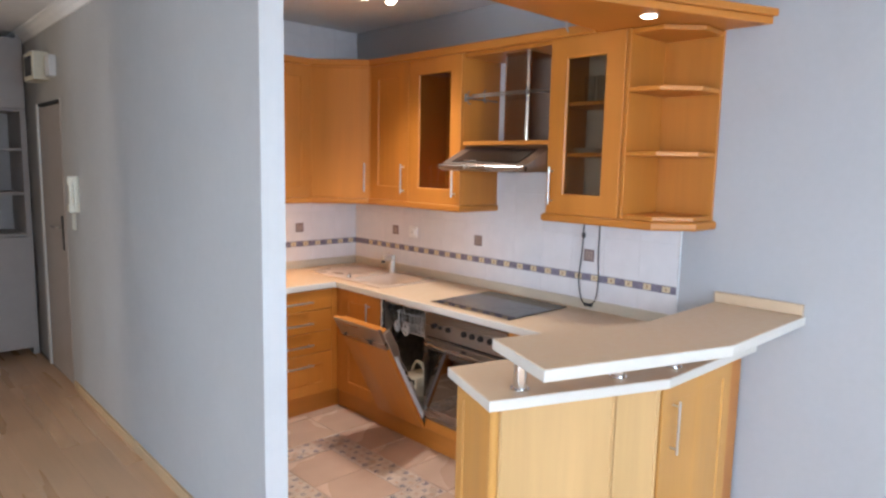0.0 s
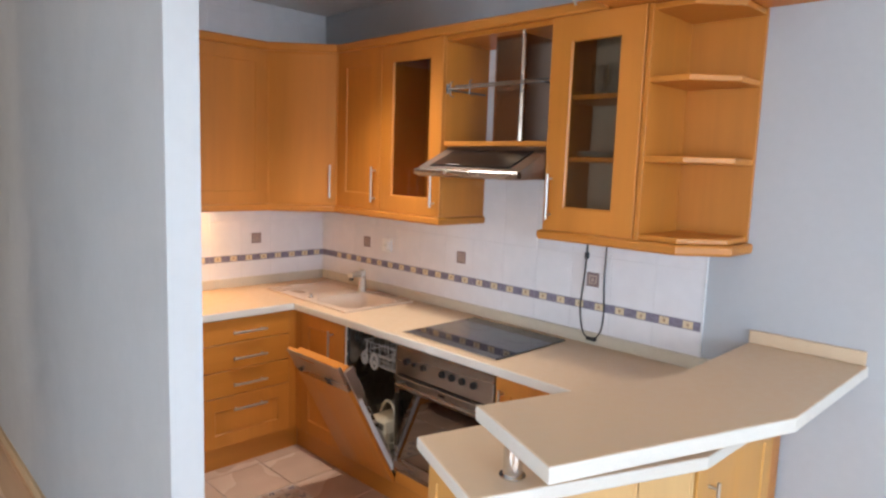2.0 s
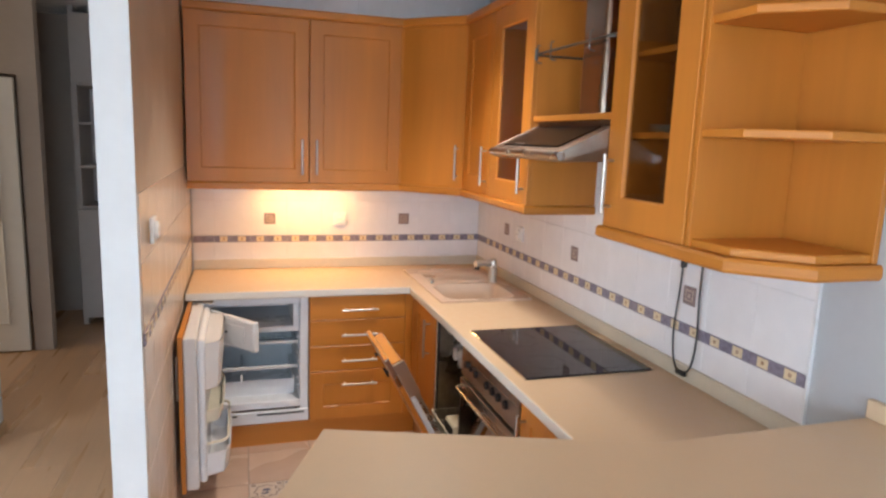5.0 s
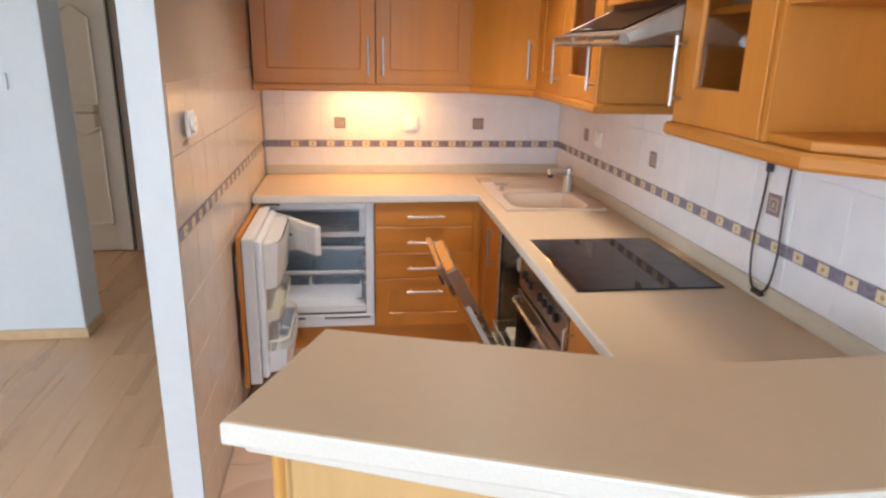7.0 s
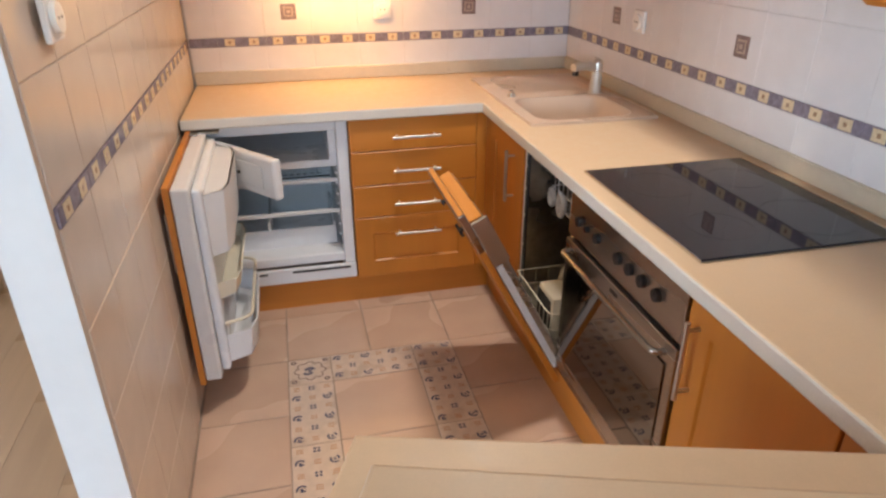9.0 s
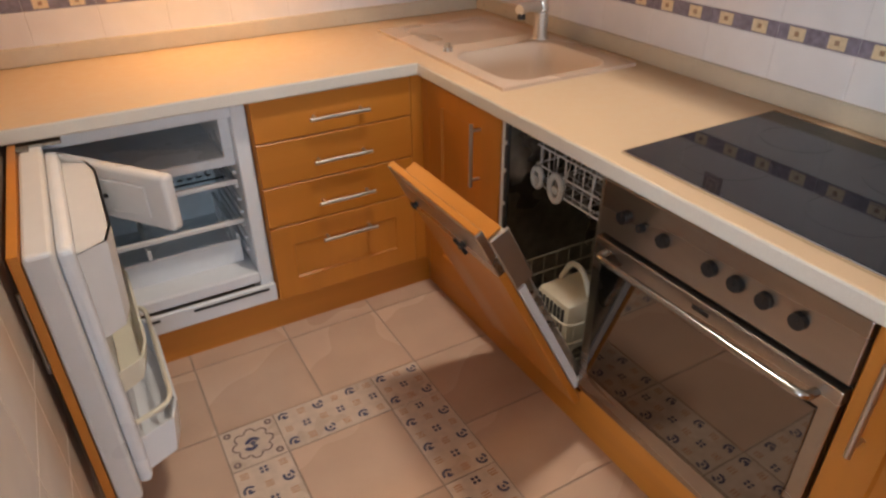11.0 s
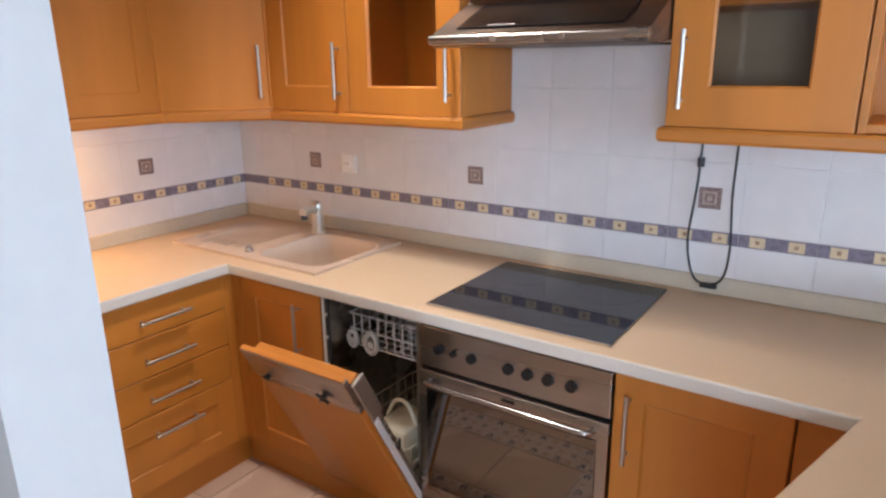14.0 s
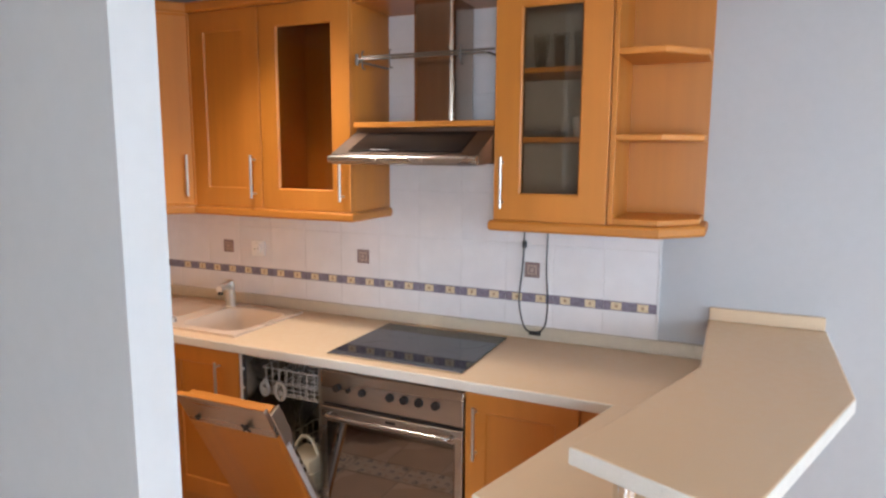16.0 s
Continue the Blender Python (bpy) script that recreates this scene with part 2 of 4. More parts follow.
def bend(pts, n=6, r=0.02):
    """A polyline with its inner corners rounded."""
    pts = [Vector(p) for p in pts]
    out = [pts[0]]
    for a, b, c in zip(pts, pts[1:], pts[2:]):
        u, v = (a - b).normalized() * min(r, (a - b).length / 2), (c - b).normalized() * min(r, (c - b).length / 2)
        for i in range(n + 1):
            s = i / n
            out.append((1 - s) ** 2 * (b + u) + 2 * s * (1 - s) * b + s * s * (b + v))
    return out + [pts[-1]]


def edged(ob):
    """Gives the upright faces of a top the pale edge material."""
    for p in ob.data.polygons:
        p.material_index = 0 if abs(p.normal.z) > 0.8 else 1
    return ob


def slab(poly, z0, z1, holes=(), bev=0.0, seg=2):
    bm = bmesh.new()
    es = []
    for loop in (poly, *holes):
        vs = [bm.verts.new((x, y, z1)) for x, y in loop]
        es += [bm.edges.new((vs[i], vs[(i + 1) % len(vs)])) for i in range(len(vs))]
    bmesh.ops.triangle_fill(bm, use_beauty=True, edges=es)
    bmesh.ops.recalc_face_normals(bm, faces=bm.faces[:])
    if bm.faces[0].normal.z > 0:
        bmesh.ops.reverse_faces(bm, faces=bm.faces[:])
    top = bm.faces[:]
    r = bmesh.ops.extrude_face_region(bm, geom=top, use_keep_orig=True)
    bmesh.ops.translate(bm, vec=(0, 0, z0 - z1), verts=[g for g in r["geom"] if isinstance(g, bmesh.types.BMVert)])
    bmesh.ops.recalc_face_normals(bm, faces=bm.faces[:])
    if bev:
        es = [e for e in bm.edges if len(e.link_faces) == 2 and abs(e.link_faces[0].normal.dot(e.link_faces[1].normal)) < 0.2 and abs(e.verts[0].co.z - e.verts[1].co.z) < 1e-6]
        bmesh.ops.bevel(bm, geom=es, offset=bev, segments=seg, affect="EDGES", profile=0.5)
    return bm


def framed(w, h, t=0.02, f=0.07, rec=0.006, hole=False):
    """A shaker front: x 0..w, z 0..h, its face towards -y."""
    bm = bmesh.new()

    def ring(y, i):
        return [bm.verts.new(c) for c in ((i, y, i), (w - i, y, i), (w - i, y, h - i), (i, y, h - i))]

    def join(a, b):
        for i in range(4):
            bm.faces.new((a[i], a[(i + 1) % 4], b[(i + 1) % 4], b[i]))

    rs = [ring(0, 0), ring(-t + 0.002, 0), ring(-t, 0.002), ring(-t, f), ring(-t + rec, f + 0.005)]
    for a, b in zip(rs, rs[1:]):
        join(a, b)
    if hole:
        r5 = ring(0, f + 0.005)
        join(rs[-1], r5)
        join(r5, rs[0])
    else:
        bm.faces.new(rs[-1])
        bm.faces.new(rs[0][::-1])
    return bm


def bar_handle(parent, p, q, out, r=0.006, name="handle"):
    """A bar from p to q, held off by two posts along -out."""
    p, q, o = Vector(p), Vector(q), Vector(out)
    bm = bmesh.new()
    d = (q - p).normalized()
    cyl(bm, p, q, r, 10)
    for c in (p + d * 0.02, q - d * 0.02):
        cyl(bm, c, c - o, r * 0.8, 8)
    return part(name, bm, NICKEL, parent, "satin nickel bar handle", True)


def shaker_door(parent, m, w, h, handle=None, glazed=False, f=0.07, name="door", material=None):
    """A door leaf at the pose m under parent; handle: (x, z0, z1) upright or (x0, x1, z, None) level."""
    d = part(name, framed(w, h, 0.02, f, 0.006, glazed), material or WOOD, parent)
    d.matrix_local = m
    if glazed:
        g = part("pane", box((f, -0.010, f), (w - f, -0.006, h - f)), FROST, d, "smoked glass pane")
        g.visible_shadow = False
    if handle:
        if len(handle) == 3:
            x, z0, z1 = handle
            bar_handle(d, (x, -0.05, z0), (x, -0.05, z1), (0, -0.03, 0))
        else:
            x0, x1, z, _ = handle
            bar_handle(d, (x0, -0.05, z), (x1, -0.05, z), (0, -0.03, 0))
    return d


def carcass(parent, w, d, h, back=True, shelves=(), t=0.018, z0=0.0, top=True):
    """An open box: x 0..w, y 0 (back) to -d, z 0..h."""
    for a, b in (((0, -d, z0), (t, 0, z0 + h)), ((w - t, -d, z0), (w, 0, z0 + h))):
        part("side_panel", box(a, b, 0.001), WOOD, parent)
    part("bottom_panel", box((t, -d, z0), (w - t, 0, z0 + t)), WOOD_H, parent)
    if top:
        part("top_panel", box((t, -d, z0 + h - t), (w - t, 0, z0 + h)), WOOD_H, parent)
    if back:
        part("back_panel", box((t, -0.008, z0 + t), (w - t, 0, z0 + h - t)), INSIDE, parent)
    for z in shelves:
        part("shelf", box((t, -d + 0.02, z), (w - t, -0.01, z + t), 0.001), WOOD_H, parent)


HOODSIDE = lambda y, z=0.0, x=0.0: pose(x, y, z, 0, 0, -90)  # a unit along the hood wall, its width running towards -y


# ---- structure ----
def structure(name, bm, material, label, category):
    return tagged(part(name, bm, material), label, category, "", "structure")


wall_hood = structure("wall_east", box((0, -7.0, 0), (0.15, 0.15, CEIL)), PALE, "pale grey painted wall behind the hob and bar", "wall")
wall_back = structure("wall_north", box((-1.6, 0, 0), (0, 0.15, CEIL)), GROUT, "kitchen end wall with white glazed tiles", "wall")


def face_x(y):
    """The hall side of the partition, which is not quite parallel to the kitchen."""
    return -1.83 + (y + 1.93) * 0.0285


DOOR0, DOOR1, DOORH = 0.94, 1.66, 1.99
bm = bmesh.new()
for lo, hi, z0, z1 in ((-1.93, DOOR0, 0, CEIL), (DOOR0, DOOR1, DOORH, CEIL), (DOOR1, 2.5, 0, CEIL)):
    right = -1.735 if hi <= DOOR0 else -1.6
    q = [(face_x(lo), lo), (right, lo), (right, hi), (face_x(hi), hi)]
    if lo < 0:
        q = [(face_x(lo), lo), (-1.735, lo), (-1.735, 0), (-1.6, 0.0), (-1.6, hi), (face_x(hi), hi)]
    vs = [[bm.verts.new((x, y, z)) for x, y in q] for z in (z0, z1)]
    n = len(q)
    for i in range(n):
        f = bm.faces.new((vs[0][i], vs[0][(i + 1) % n], vs[1][(i + 1) % n], vs[1][i]))
        if lo < 0:
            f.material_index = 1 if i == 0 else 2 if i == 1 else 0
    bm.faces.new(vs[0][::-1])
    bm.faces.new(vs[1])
partition = structure("wall_partition", bm, [GREY, WHITE, WARM_SHADED], "grey painted partition with white end and tiled kitchen side", "wall")

structure("wall_south", bx(bx(bx(bx(bmesh.new(), (-6.0, -7.15, 0), (-4.0, -7.0, CEIL)), (-0.8, -7.15, 0), (0.15, -7.0, CEIL)), (-4.0, -7.15, 0), (-0.8, -7.0, 0.85)), (-4.0, -7.15, 2.35), (-0.8, -7.0, CEIL)), WHITE, "white painted living-room window wall", "wall")
structure("wall_west", bx(bx(bx(bx(bx(bmesh.new(), (-6.15, -7.15, 0), (-6.0, -4.65, CEIL)), (-6.15, -3.15, 0), (-6.0, 0.14, CEIL)), (-6.15, -4.65, 2.25), (-6.0, -3.15, CEIL)), (-6.15, 1.14, 0), (-6.0, 2.5, CEIL)), (-6.15, 0.14, 2.25), (-6.0, 1.14, CEIL)), WHITE, "white painted living-room side wall", "wall")
structure("wall_living", box((-6.0, -0.295, 0), (-2.702, -0.055, CEIL), 0.003), WHITE, "white painted wall stub beside the hallway", "wall")
bm = bmesh.new()
bx(bm, (-6.0, 1.34, 0), (-3.74, 1.44, CEIL))
bx(bm, (-3.74, 1.34, 1.965), (-2.92, 1.44, CEIL))
bx(bm, (-2.92, 1.34, 0), (-2.80, 1.44, CEIL))
structure("wall_hall", bm, HALL, "grey-brown painted hallway wall around a white door", "wall")
structure("wall_hall_end", box((-6.0, 2.5, 0), (-1.6, 2.6, CEIL)), HALL, "grey-brown painted end wall of the hallway", "wall")
structure("ceiling", box((-6.15, -7.15, CEIL), (0.15, 2.6, CEIL + 0.12)), CEILING, "white painted ceiling", "ceiling")
subfloor = structure("floor", box((-6.15, -7.15, -0.12), (0.15, 2.6, -0.012)), FGROUT, "floor with oak laminate planks", "floor")
kitchen_floor = structure("floor_kitchen", box((-1.735, -2.155, -0.0118), (0, 0, -0.003)), FGROUT, "beige ceramic tiled kitchen floor with patterned border", "floor")

# cornice and skirting along the hall side of the partition
bm = bmesh.new()
prof = [(0, 0), (0, -0.075), (-0.012, -0.075), (-0.022, -0.05), (-0.05, -0.022), (-0.07, -0.012), (-0.07, 0)]
for y0, y1 in ((-1.93, 2.5),):
    a = [bm.verts.new((face_x(y0) + u, y0, CEIL + v)) for u, v in prof]
    b = [bm.verts.new((face_x(y1) + u, y1, CEIL + v)) for u, v in prof]
    for i in range(len(prof)):
        bm.faces.new((a[i], a[(i + 1) % len(prof)], b[(i + 1) % len(prof)], b[i]))
    bm.faces.new(a[::-1])
    bm.faces.new(b)
structure("trim", bm, CEILING, "white plaster cornice under the ceiling", "trim")
bm = bmesh.new()
for y0, y1 in ((-1.93, DOOR0 - 0.04),):
    for q in ([(y0, 0.0), (y1, 0.0)],):
        lo = [(face_x(y0) - 0.014, y0), (face_x(y0), y0), (face_x(y1), y1), (face_x(y1) - 0.014, y1)]
        v0, v1 = [bm.verts.new((x, y, 0)) for x, y in lo], [bm.verts.new((x, y, 0.055)) for x, y in lo]
        for i in range(4):
            bm.faces.new((v0[i], v0[(i + 1) % 4], v1[(i + 1) % 4], v1[i]))
        bm.faces.new(v1)
        bm.faces.new(v0[::-1])
structure("baseboard", bm, SKIRT, "light oak skirting board along the grey wall", "baseboard")
structure("baseboard_living", bx(bx(bmesh.new(), (-6.0, -0.309, 0), (-2.688, -0.295, 0.055), 0.002), (-2.702, -0.295, 0), (-2.688, -0.055, 0.055), 0.002), SKIRT, "light oak skirting board round the wall stub", "baseboard")


# windows behind the camera
def window(name, m, w, h, label):
    ob = tagged(new(name), label, "window", "", "structure")
    ob.matrix_world = m
    bm = bmesh.new()
    for a, b in (((0, 0), (w, 0.07)), ((0, h - 0.07), (w, h)), ((0, 0.07), (0.07, h - 0.07)), ((w - 0.07, 0.07), (w, h - 0.07)), ((w / 2 - 0.05, 0.07), (w / 2 + 0.05, h - 0.07))):
        bx(bm, (a[0], -0.035, a[1]), (b[0], 0.035, b[1]), 0.004)
    part("window_frame", bm, PLASTIC, ob)
    for x0, x1 in ((0.07, w / 2 - 0.05), (w / 2 + 0.05, w - 0.07)):
        g = part("pane", box((x0, -0.004, 0.07), (x1, 0.004, h - 0.07)), CLEAR, ob)
        g.visible_shadow = False


window("window_1", pose(-4.0, -7.08, 0.85), 3.2, 1.5, "white plastic living-room window letting in daylight")
# assumed balcony door round the side fill, never in view
window("window_2", pose(-6.08, -3.15, 0.0, 0, 0, -90), 1.5, 2.25, "added balcony door, out of view, for the side fill light")

# invented glazed opening round the corridor fill, never in view
window("window_3", pose(-6.08, 1.14, 0.0, 0, 0, -90), 1.0, 2.25, "added glazed door, out of view, for the corridor fill light")

# ---- hallway things ----
door = tagged(new("door_1"), "grey painted flush door, closed, in a white frame", "door", "", "structure")
ang = math.degrees(math.atan(0.0285))
door.matrix_world = pose(face_x(DOOR0), DOOR0, 0, 0, 0, 90 - ang)
W = DOOR1 - DOOR0
part("leaf", box((0.026, -0.04, 0.008), (W - 0.056, 0.002, DOORH - 0.03), 0.002), DOORGREY, door)
part("jamb", box((0.0, -0.10, 0), (0.02, 0.003, DOORH), 0.002), DOORGREY, door)
part("jamb", box((W - 0.05, -0.10, 0), (W, 0.014, DOORH), 0.003), DOORWHITE, door, "white painted jamb")
part("lintel", box((0.021, -0.10, DOORH - 0.022), (W - 0.051, 0.004, DOORH), 0.002), RUBBER, door, "dark lintel strip")
part("plate", box((0.065, 0.002, 0.96), (0.105, 0.008, 1.20), 0.002), BLACK, door, "dark escutcheon plate")
bm = bmesh.new()
tube(bm, bend([(0.085, -0.002, 1.12), (0.085, 0.05, 1.12), (0.205, 0.05, 1.12)], 5, 0.02), 0.009, 8)
part("door_handle", bm, CHROME, door, "chrome lever handle", True)
bm = bmesh.new()
cyl(bm, (0.085, -0.002, 1.03), (0.085, 0.012, 1.03), 0.016, 16)
part("lock", bm, CHROME, door, "chrome lock rose")

d2 = tagged(new("door_2"), "white moulded panel door, closed, in the hallway", "door", "", "structure")
d2.matrix_world = pose(-3.72, 1.352, 0, 0, 0, 0)
bm = bx(bmesh.new(), (0, -0.04, 0.01), (0.78, 0, 1.94), 0.002)
part("leaf", bm, DOORWHITE, d2)


def moulded(x0, x1, z0, z1, arch):
    top = [(x0 + (x1 - x0) * i / 12, z1 + arch * math.sin(math.pi * i / 12) ** 2) for i in range(13)]
    loop = [(x1, z0), (x0, z0)] + top
    bm = bmesh.new()
    tube(bm, [(x, -0.042, z) for x, z in loop + loop[:2]], 0.009, 6)
    return bm


for a in ((0.12, 0.36, 1.12, 1.72, 0.07), (0.42, 0.66, 1.12, 1.72, 0.07), (0.12, 0.36, 0.22, 0.95, -0.05), (0.42, 0.66, 0.22, 0.95, -0.05)):
    part("panel_moulding", moulded(*a), DOORWHITE, d2, "", True)
part("plate", box((0.62, -0.046, 0.92), (0.655, -0.04, 1.12), 0.002), NICKEL, d2, "brass-coloured plate")
bm = tube(bmesh.new(), bend([(0.637, -0.04, 1.06), (0.637, -0.09, 1.06), (0.52, -0.09, 1.06)], 5, 0.02), 0.008, 8)
part("door_handle", bm, NICKEL, d2, "metal lever handle", True)

closet = thing("built_in_closet", pose(-2.735, 2.0, 0), "grey painted built-in closet with open shelves between doors", "closet")
CW = 1.0
for x in (0, CW - 0.04):
    part("side_panel", box((x, 0, 0), (x + 0.04, 0.47, CEIL - 0.001)), DOORGREY, closet)
part("back_panel", box((0.041, 0.45, 0), (CW - 0.041, 0.47, CEIL - 0.001)), DOORGREY, closet)
for z in (0.97, 1.30, 1.645, 1.95):
    part("shelf", box((0.041, 0.01, z), (CW - 0.041, 0.449, z + 0.02), 0.001), DOORGREY, closet)
for z0, z1 in ((0.06, 0.965), (1.97, 2.5)):
    for x in (0.0, 0.5):
        d = part("door", box((x + 0.003, -0.02, z0), (x + 0.497, -0.001, z1), 0.002), DOORGREY, closet)
        hx = x + (0.45 if x == 0 else 0.05)
        hz = z1 - 0.1 if z0 < 1 else z0 + 0.15
        bar_handle(d, (hx, -0.045, hz - 0.05), (hx, -0.045, hz + 0.05), (0, -0.025, 0), 0.005)

ic = thing("intercom", pose(face_x(0.60), 0.60, 1.255, 0, 0, 90 - ang), "white wall intercom handset with a curled cord", "intercom")
part("base", box((-0.045, 0.0, 0.0), (0.045, 0.03, 0.23), 0.006, 2), CREAMP, ic)
part("handset", bx(bx(bx(bmesh.new(), (-0.035, 0.03, 0.01), (0.0, 0.055, 0.22), 0.008, 0, 2), (-0.037, 0.02, 0.0), (0.003, 0.062, 0.055), 0.008, 0, 2), (-0.037, 0.02, 0.175), (0.003, 0.062, 0.23), 0.008, 0, 2), CREAMP, ic)
pts = [(-0.01 + 0.012 * math.cos(k * 0.9), 0.03 + 0.012 * math.sin(k * 0.9), -0.005 - 0.0022 * k) for k in range(50)]
part("cord", tube(bmesh.new(), pts, 0.003, 5), CREAMP, ic, "curled white cord", True)
fb = thing("fuse_box", pose(face_x(1.33), 1.33, 2.13, 0, 0, 90 - ang), "cream fuse box with dark window on the grey wall", "fuse box")
part("case", box((-0.14, 0, 0), (0.16, 0.10, 0.19), 0.006, 2), CREAMP, fb)
part("window", box((-0.10, 0.10, 0.03), (0.10, 0.106, 0.16), 0.002), BLACK, fb, "dark breaker window")
sb = thing("bell_box", pose(face_x(1.05), 1.05, 2.14, 0, 0, 90 - ang), "small white plastic doorbell box", "doorbell")
part("case", box((-0.06, 0, 0), (0.06, 0.045, 0.14), 0.006, 2), PLASTIC, sb)
sw = thing("light_switch", pose(-2.93, -0.295, 1.32), "white plastic light switch on the wall", "switch")
part("frame", box((-0.04, -0.012, 0), (0.04, 0, 0.08), 0.003, 2), PLASTIC, sw)
part("rocker", box((-0.026, -0.016, 0.014), (0.026, -0.012, 0.066), 0.002), PLASTIC, sw)

# ---- kitchen: upper cabinets ----
UZ0, UZ1, UD = 1.376, 2.220, 0.31
UH = UZ1 - UZ0
back_doors = "upper cabinets"


def upper(name, m, w, label, handle_right=True, glazed=False, shelves=(), f=0.07, hl=0.0, w_door=None):
    u = thing(name, m, label, "cabinet", back_doors)
    carcass(u, w, UD, UH, True, shelves)
    wd = w - 0.004
    hx = wd - 0.035 if handle_right else 0.035
    shaker_door(u, pose(0.002, -UD, 0.0), wd, UH, (hx, 0.045, 0.23), glazed, f)
    return u


upper("wall_cabinet", pose(-1.725, 0, UZ0), 0.615, "honey beech wall cabinet with shaker door, closed")
upper("wall_cabinet", pose(-1.108, 0, UZ0), 0.498, "honey beech wall cabinet with shaker door, closed", False)
# corner unit with a diagonal door
cu = thing("corner_wall_cabinet", pose(0, 0, UZ0), "honey beech corner wall cabinet with diagonal plain door", "cabinet", back_doors)
poly = [(-0.002, -0.002), (-0.608, -0.002), (-0.608, -UD), (-UD, -0.585), (-0.002, -0.585)]
part("body", slab(poly, 0, UH), WOOD, cu)
L = math.hypot(0.608 - UD, 0.585 - UD)
A = math.degrees(math.atan2(-(0.585 - UD), 0.608 - UD))
shaker_door(cu, pose(-0.608, -UD - 0.002, 0, 0, 0, A) @ pose(0.006, -0.003, 0), L - 0.012, UH, (L - 0.05, 0.045, 0.23), False, 0.006)
upper("wall_cabinet", HOODSIDE(-0.590, UZ0), 0.388, "honey beech wall cabinet with shaker door, closed", True, False, (), 0.085)
gl = upper("glazed_wall_cabinet", HOODSIDE(-0.980, UZ0), 0.448, "honey beech wall cabinet with smoked glass door", True, True, (), 0.085)
gc = upper("glazed_wall_cabinet", HOODSIDE(-2.036, UZ0), 0.412, "honey beech wall cabinet with smoked glass door, crockery inside", False, True, (0.282, 0.525), 0.095)

part("back_board", box((0.019, -0.030, 0.019), (0.393, -0.024, UH - 0.019)), BACKB, gc, "grey back board")
part("back_board", box((0.019, -0.030, 0.019), (0.429, -0.024, UH - 0.019)), WOOD, gl, "honey beech back board")
# open end shelves
es = thing("end_shelf", pose(0, -2.450, UZ0), "honey beech open end shelf with clipped corners", "shelf", "")
part("back_panel", box((-0.018, -0.295, -0.0), (-0.001, -0.001, UH), 0.001), WOOD, es)
part("side_panel", box((-0.325, -0.018, 0), (-0.018, -0.001, UH), 0.001), WOOD, es)
shape = [(-0.018, -0.018), (-0.318, -0.018), (-0.318, -0.165), (-0.185, -0.290), (-0.018, -0.290)]
for z in (0.0, 0.286, 0.568, UH - 0.024):
    part("shelf", slab(shape, z, z + 0.022, (), 0.004), WOOD_H, es, "thin shelf with a clipped corner")


def strip(path, z0, z1, t0, t1):
    """A band that follows the cabinet fronts: from t0 behind to t1 in front of the path."""
    bm = bmesh.new()
    P = [Vector(p) for p in path]
    nrm = []
    for i in range(len(P)):
        ds = [(P[j + 1] - P[j]).normalized() for j in (i - 1, i) if 0 <= j < len(P) - 1]
        ns = [Vector((d.y, -d.x)) for d in ds]
        n = sum(ns, Vector((0, 0))).normalized()
        nrm.append(n / max(0.5, n.dot(ns[0])))
    prev = None
    for p, n in zip(P, nrm):
        a, b = p - n * t0, p + n * t1
        r = [bm.verts.new((a.x, a.y, z0)), bm.verts.new((b.x - n.x * 0.006, b.y - n.y * 0.006, z0)), bm.verts.new((b.x, b.y, z0 + 0.008)), bm.verts.new((b.x, b.y, z1 - 0.008)), bm.verts.new((b.x - n.x * 0.006, b.y - n.y * 0.006, z1)), bm.verts.new((a.x, a.y, z1))]
        if prev:
            for k in range(6):
                bm.faces.new((prev[k], prev[(k + 1) % 6], r[(k + 1) % 6], r[k]))
        else:
            bm.faces.new(r[::-1])
        prev = r
    bm.faces.new(prev)
    return bm


F = UD + 0.02
left_path = [(-1.725, -F), (-0.612, -F), (-F, -0.592), (-F, -1.428), (-0.012, -1.428)]
right_path = [(-0.012, -2.036), (-F, -2.036), (-F, -2.618), (-0.19, -2.748), (-0.001, -2.748)]
cornice_path = [(-1.725, -F), (-0.612, -F), (-F, -0.592), (-F, -2.292)]
for nm, pth, z0, z1, lab in (("light_pelmet", left_path, UZ0 - 0.038, UZ0 - 0.001, "honey beech light pelmet under the wall cabinets"), ("light_pelmet", right_path, UZ0 - 0.038, UZ0 - 0.001, "honey beech light pelmet under the glazed cabinet"), ("cornice", cornice_path, UZ1 + 0.001, UZ1 + 0.045, "honey beech cornice along the wall cabinet tops")):
    tagged(part(nm, strip(pth, z0, z1, 0.03, 0.014), WOOD_H), lab, "moulding")
tagged(part("underside_board", slab([(-0.002, -2.04), (-0.315, -2.04), (-0.315, -2.612), (-0.185, -2.738), (-0.002, -2.738)], UZ0 - 0.022, UZ0 - 0.002), WOOD_H), "honey beech board under the glazed cabinet and shelf", "board")

# canopy board over the bar with a lit spot
can = thing("canopy", pose(0, 0, 2.2225), "honey beech canopy board over the bar with a lit spotlight", "canopy")
part("board", slab([(-0.001, -2.94), (-0.001, -2.296), (-1.15, -2.312), (-1.25, -2.44)], 0.0, 0.03, (), 0.004), WOOD_H, can)
part("edge_band", slab([(-0.001, -2.96), (-0.001, -2.296), (-1.16, -2.309), (-1.272, -2.443)], 0.0305, 0.062, (), 0.005), WOOD_H, can, "stepped beech edge band")
bm = bmesh.new()
cyl(bm, (-0.49, -2.64, -0.006), (-0.49, -2.64, 0.004), 0.040, 24)
part("spot_ring", bm, NICKEL, can, "satin spotlight ring", True)
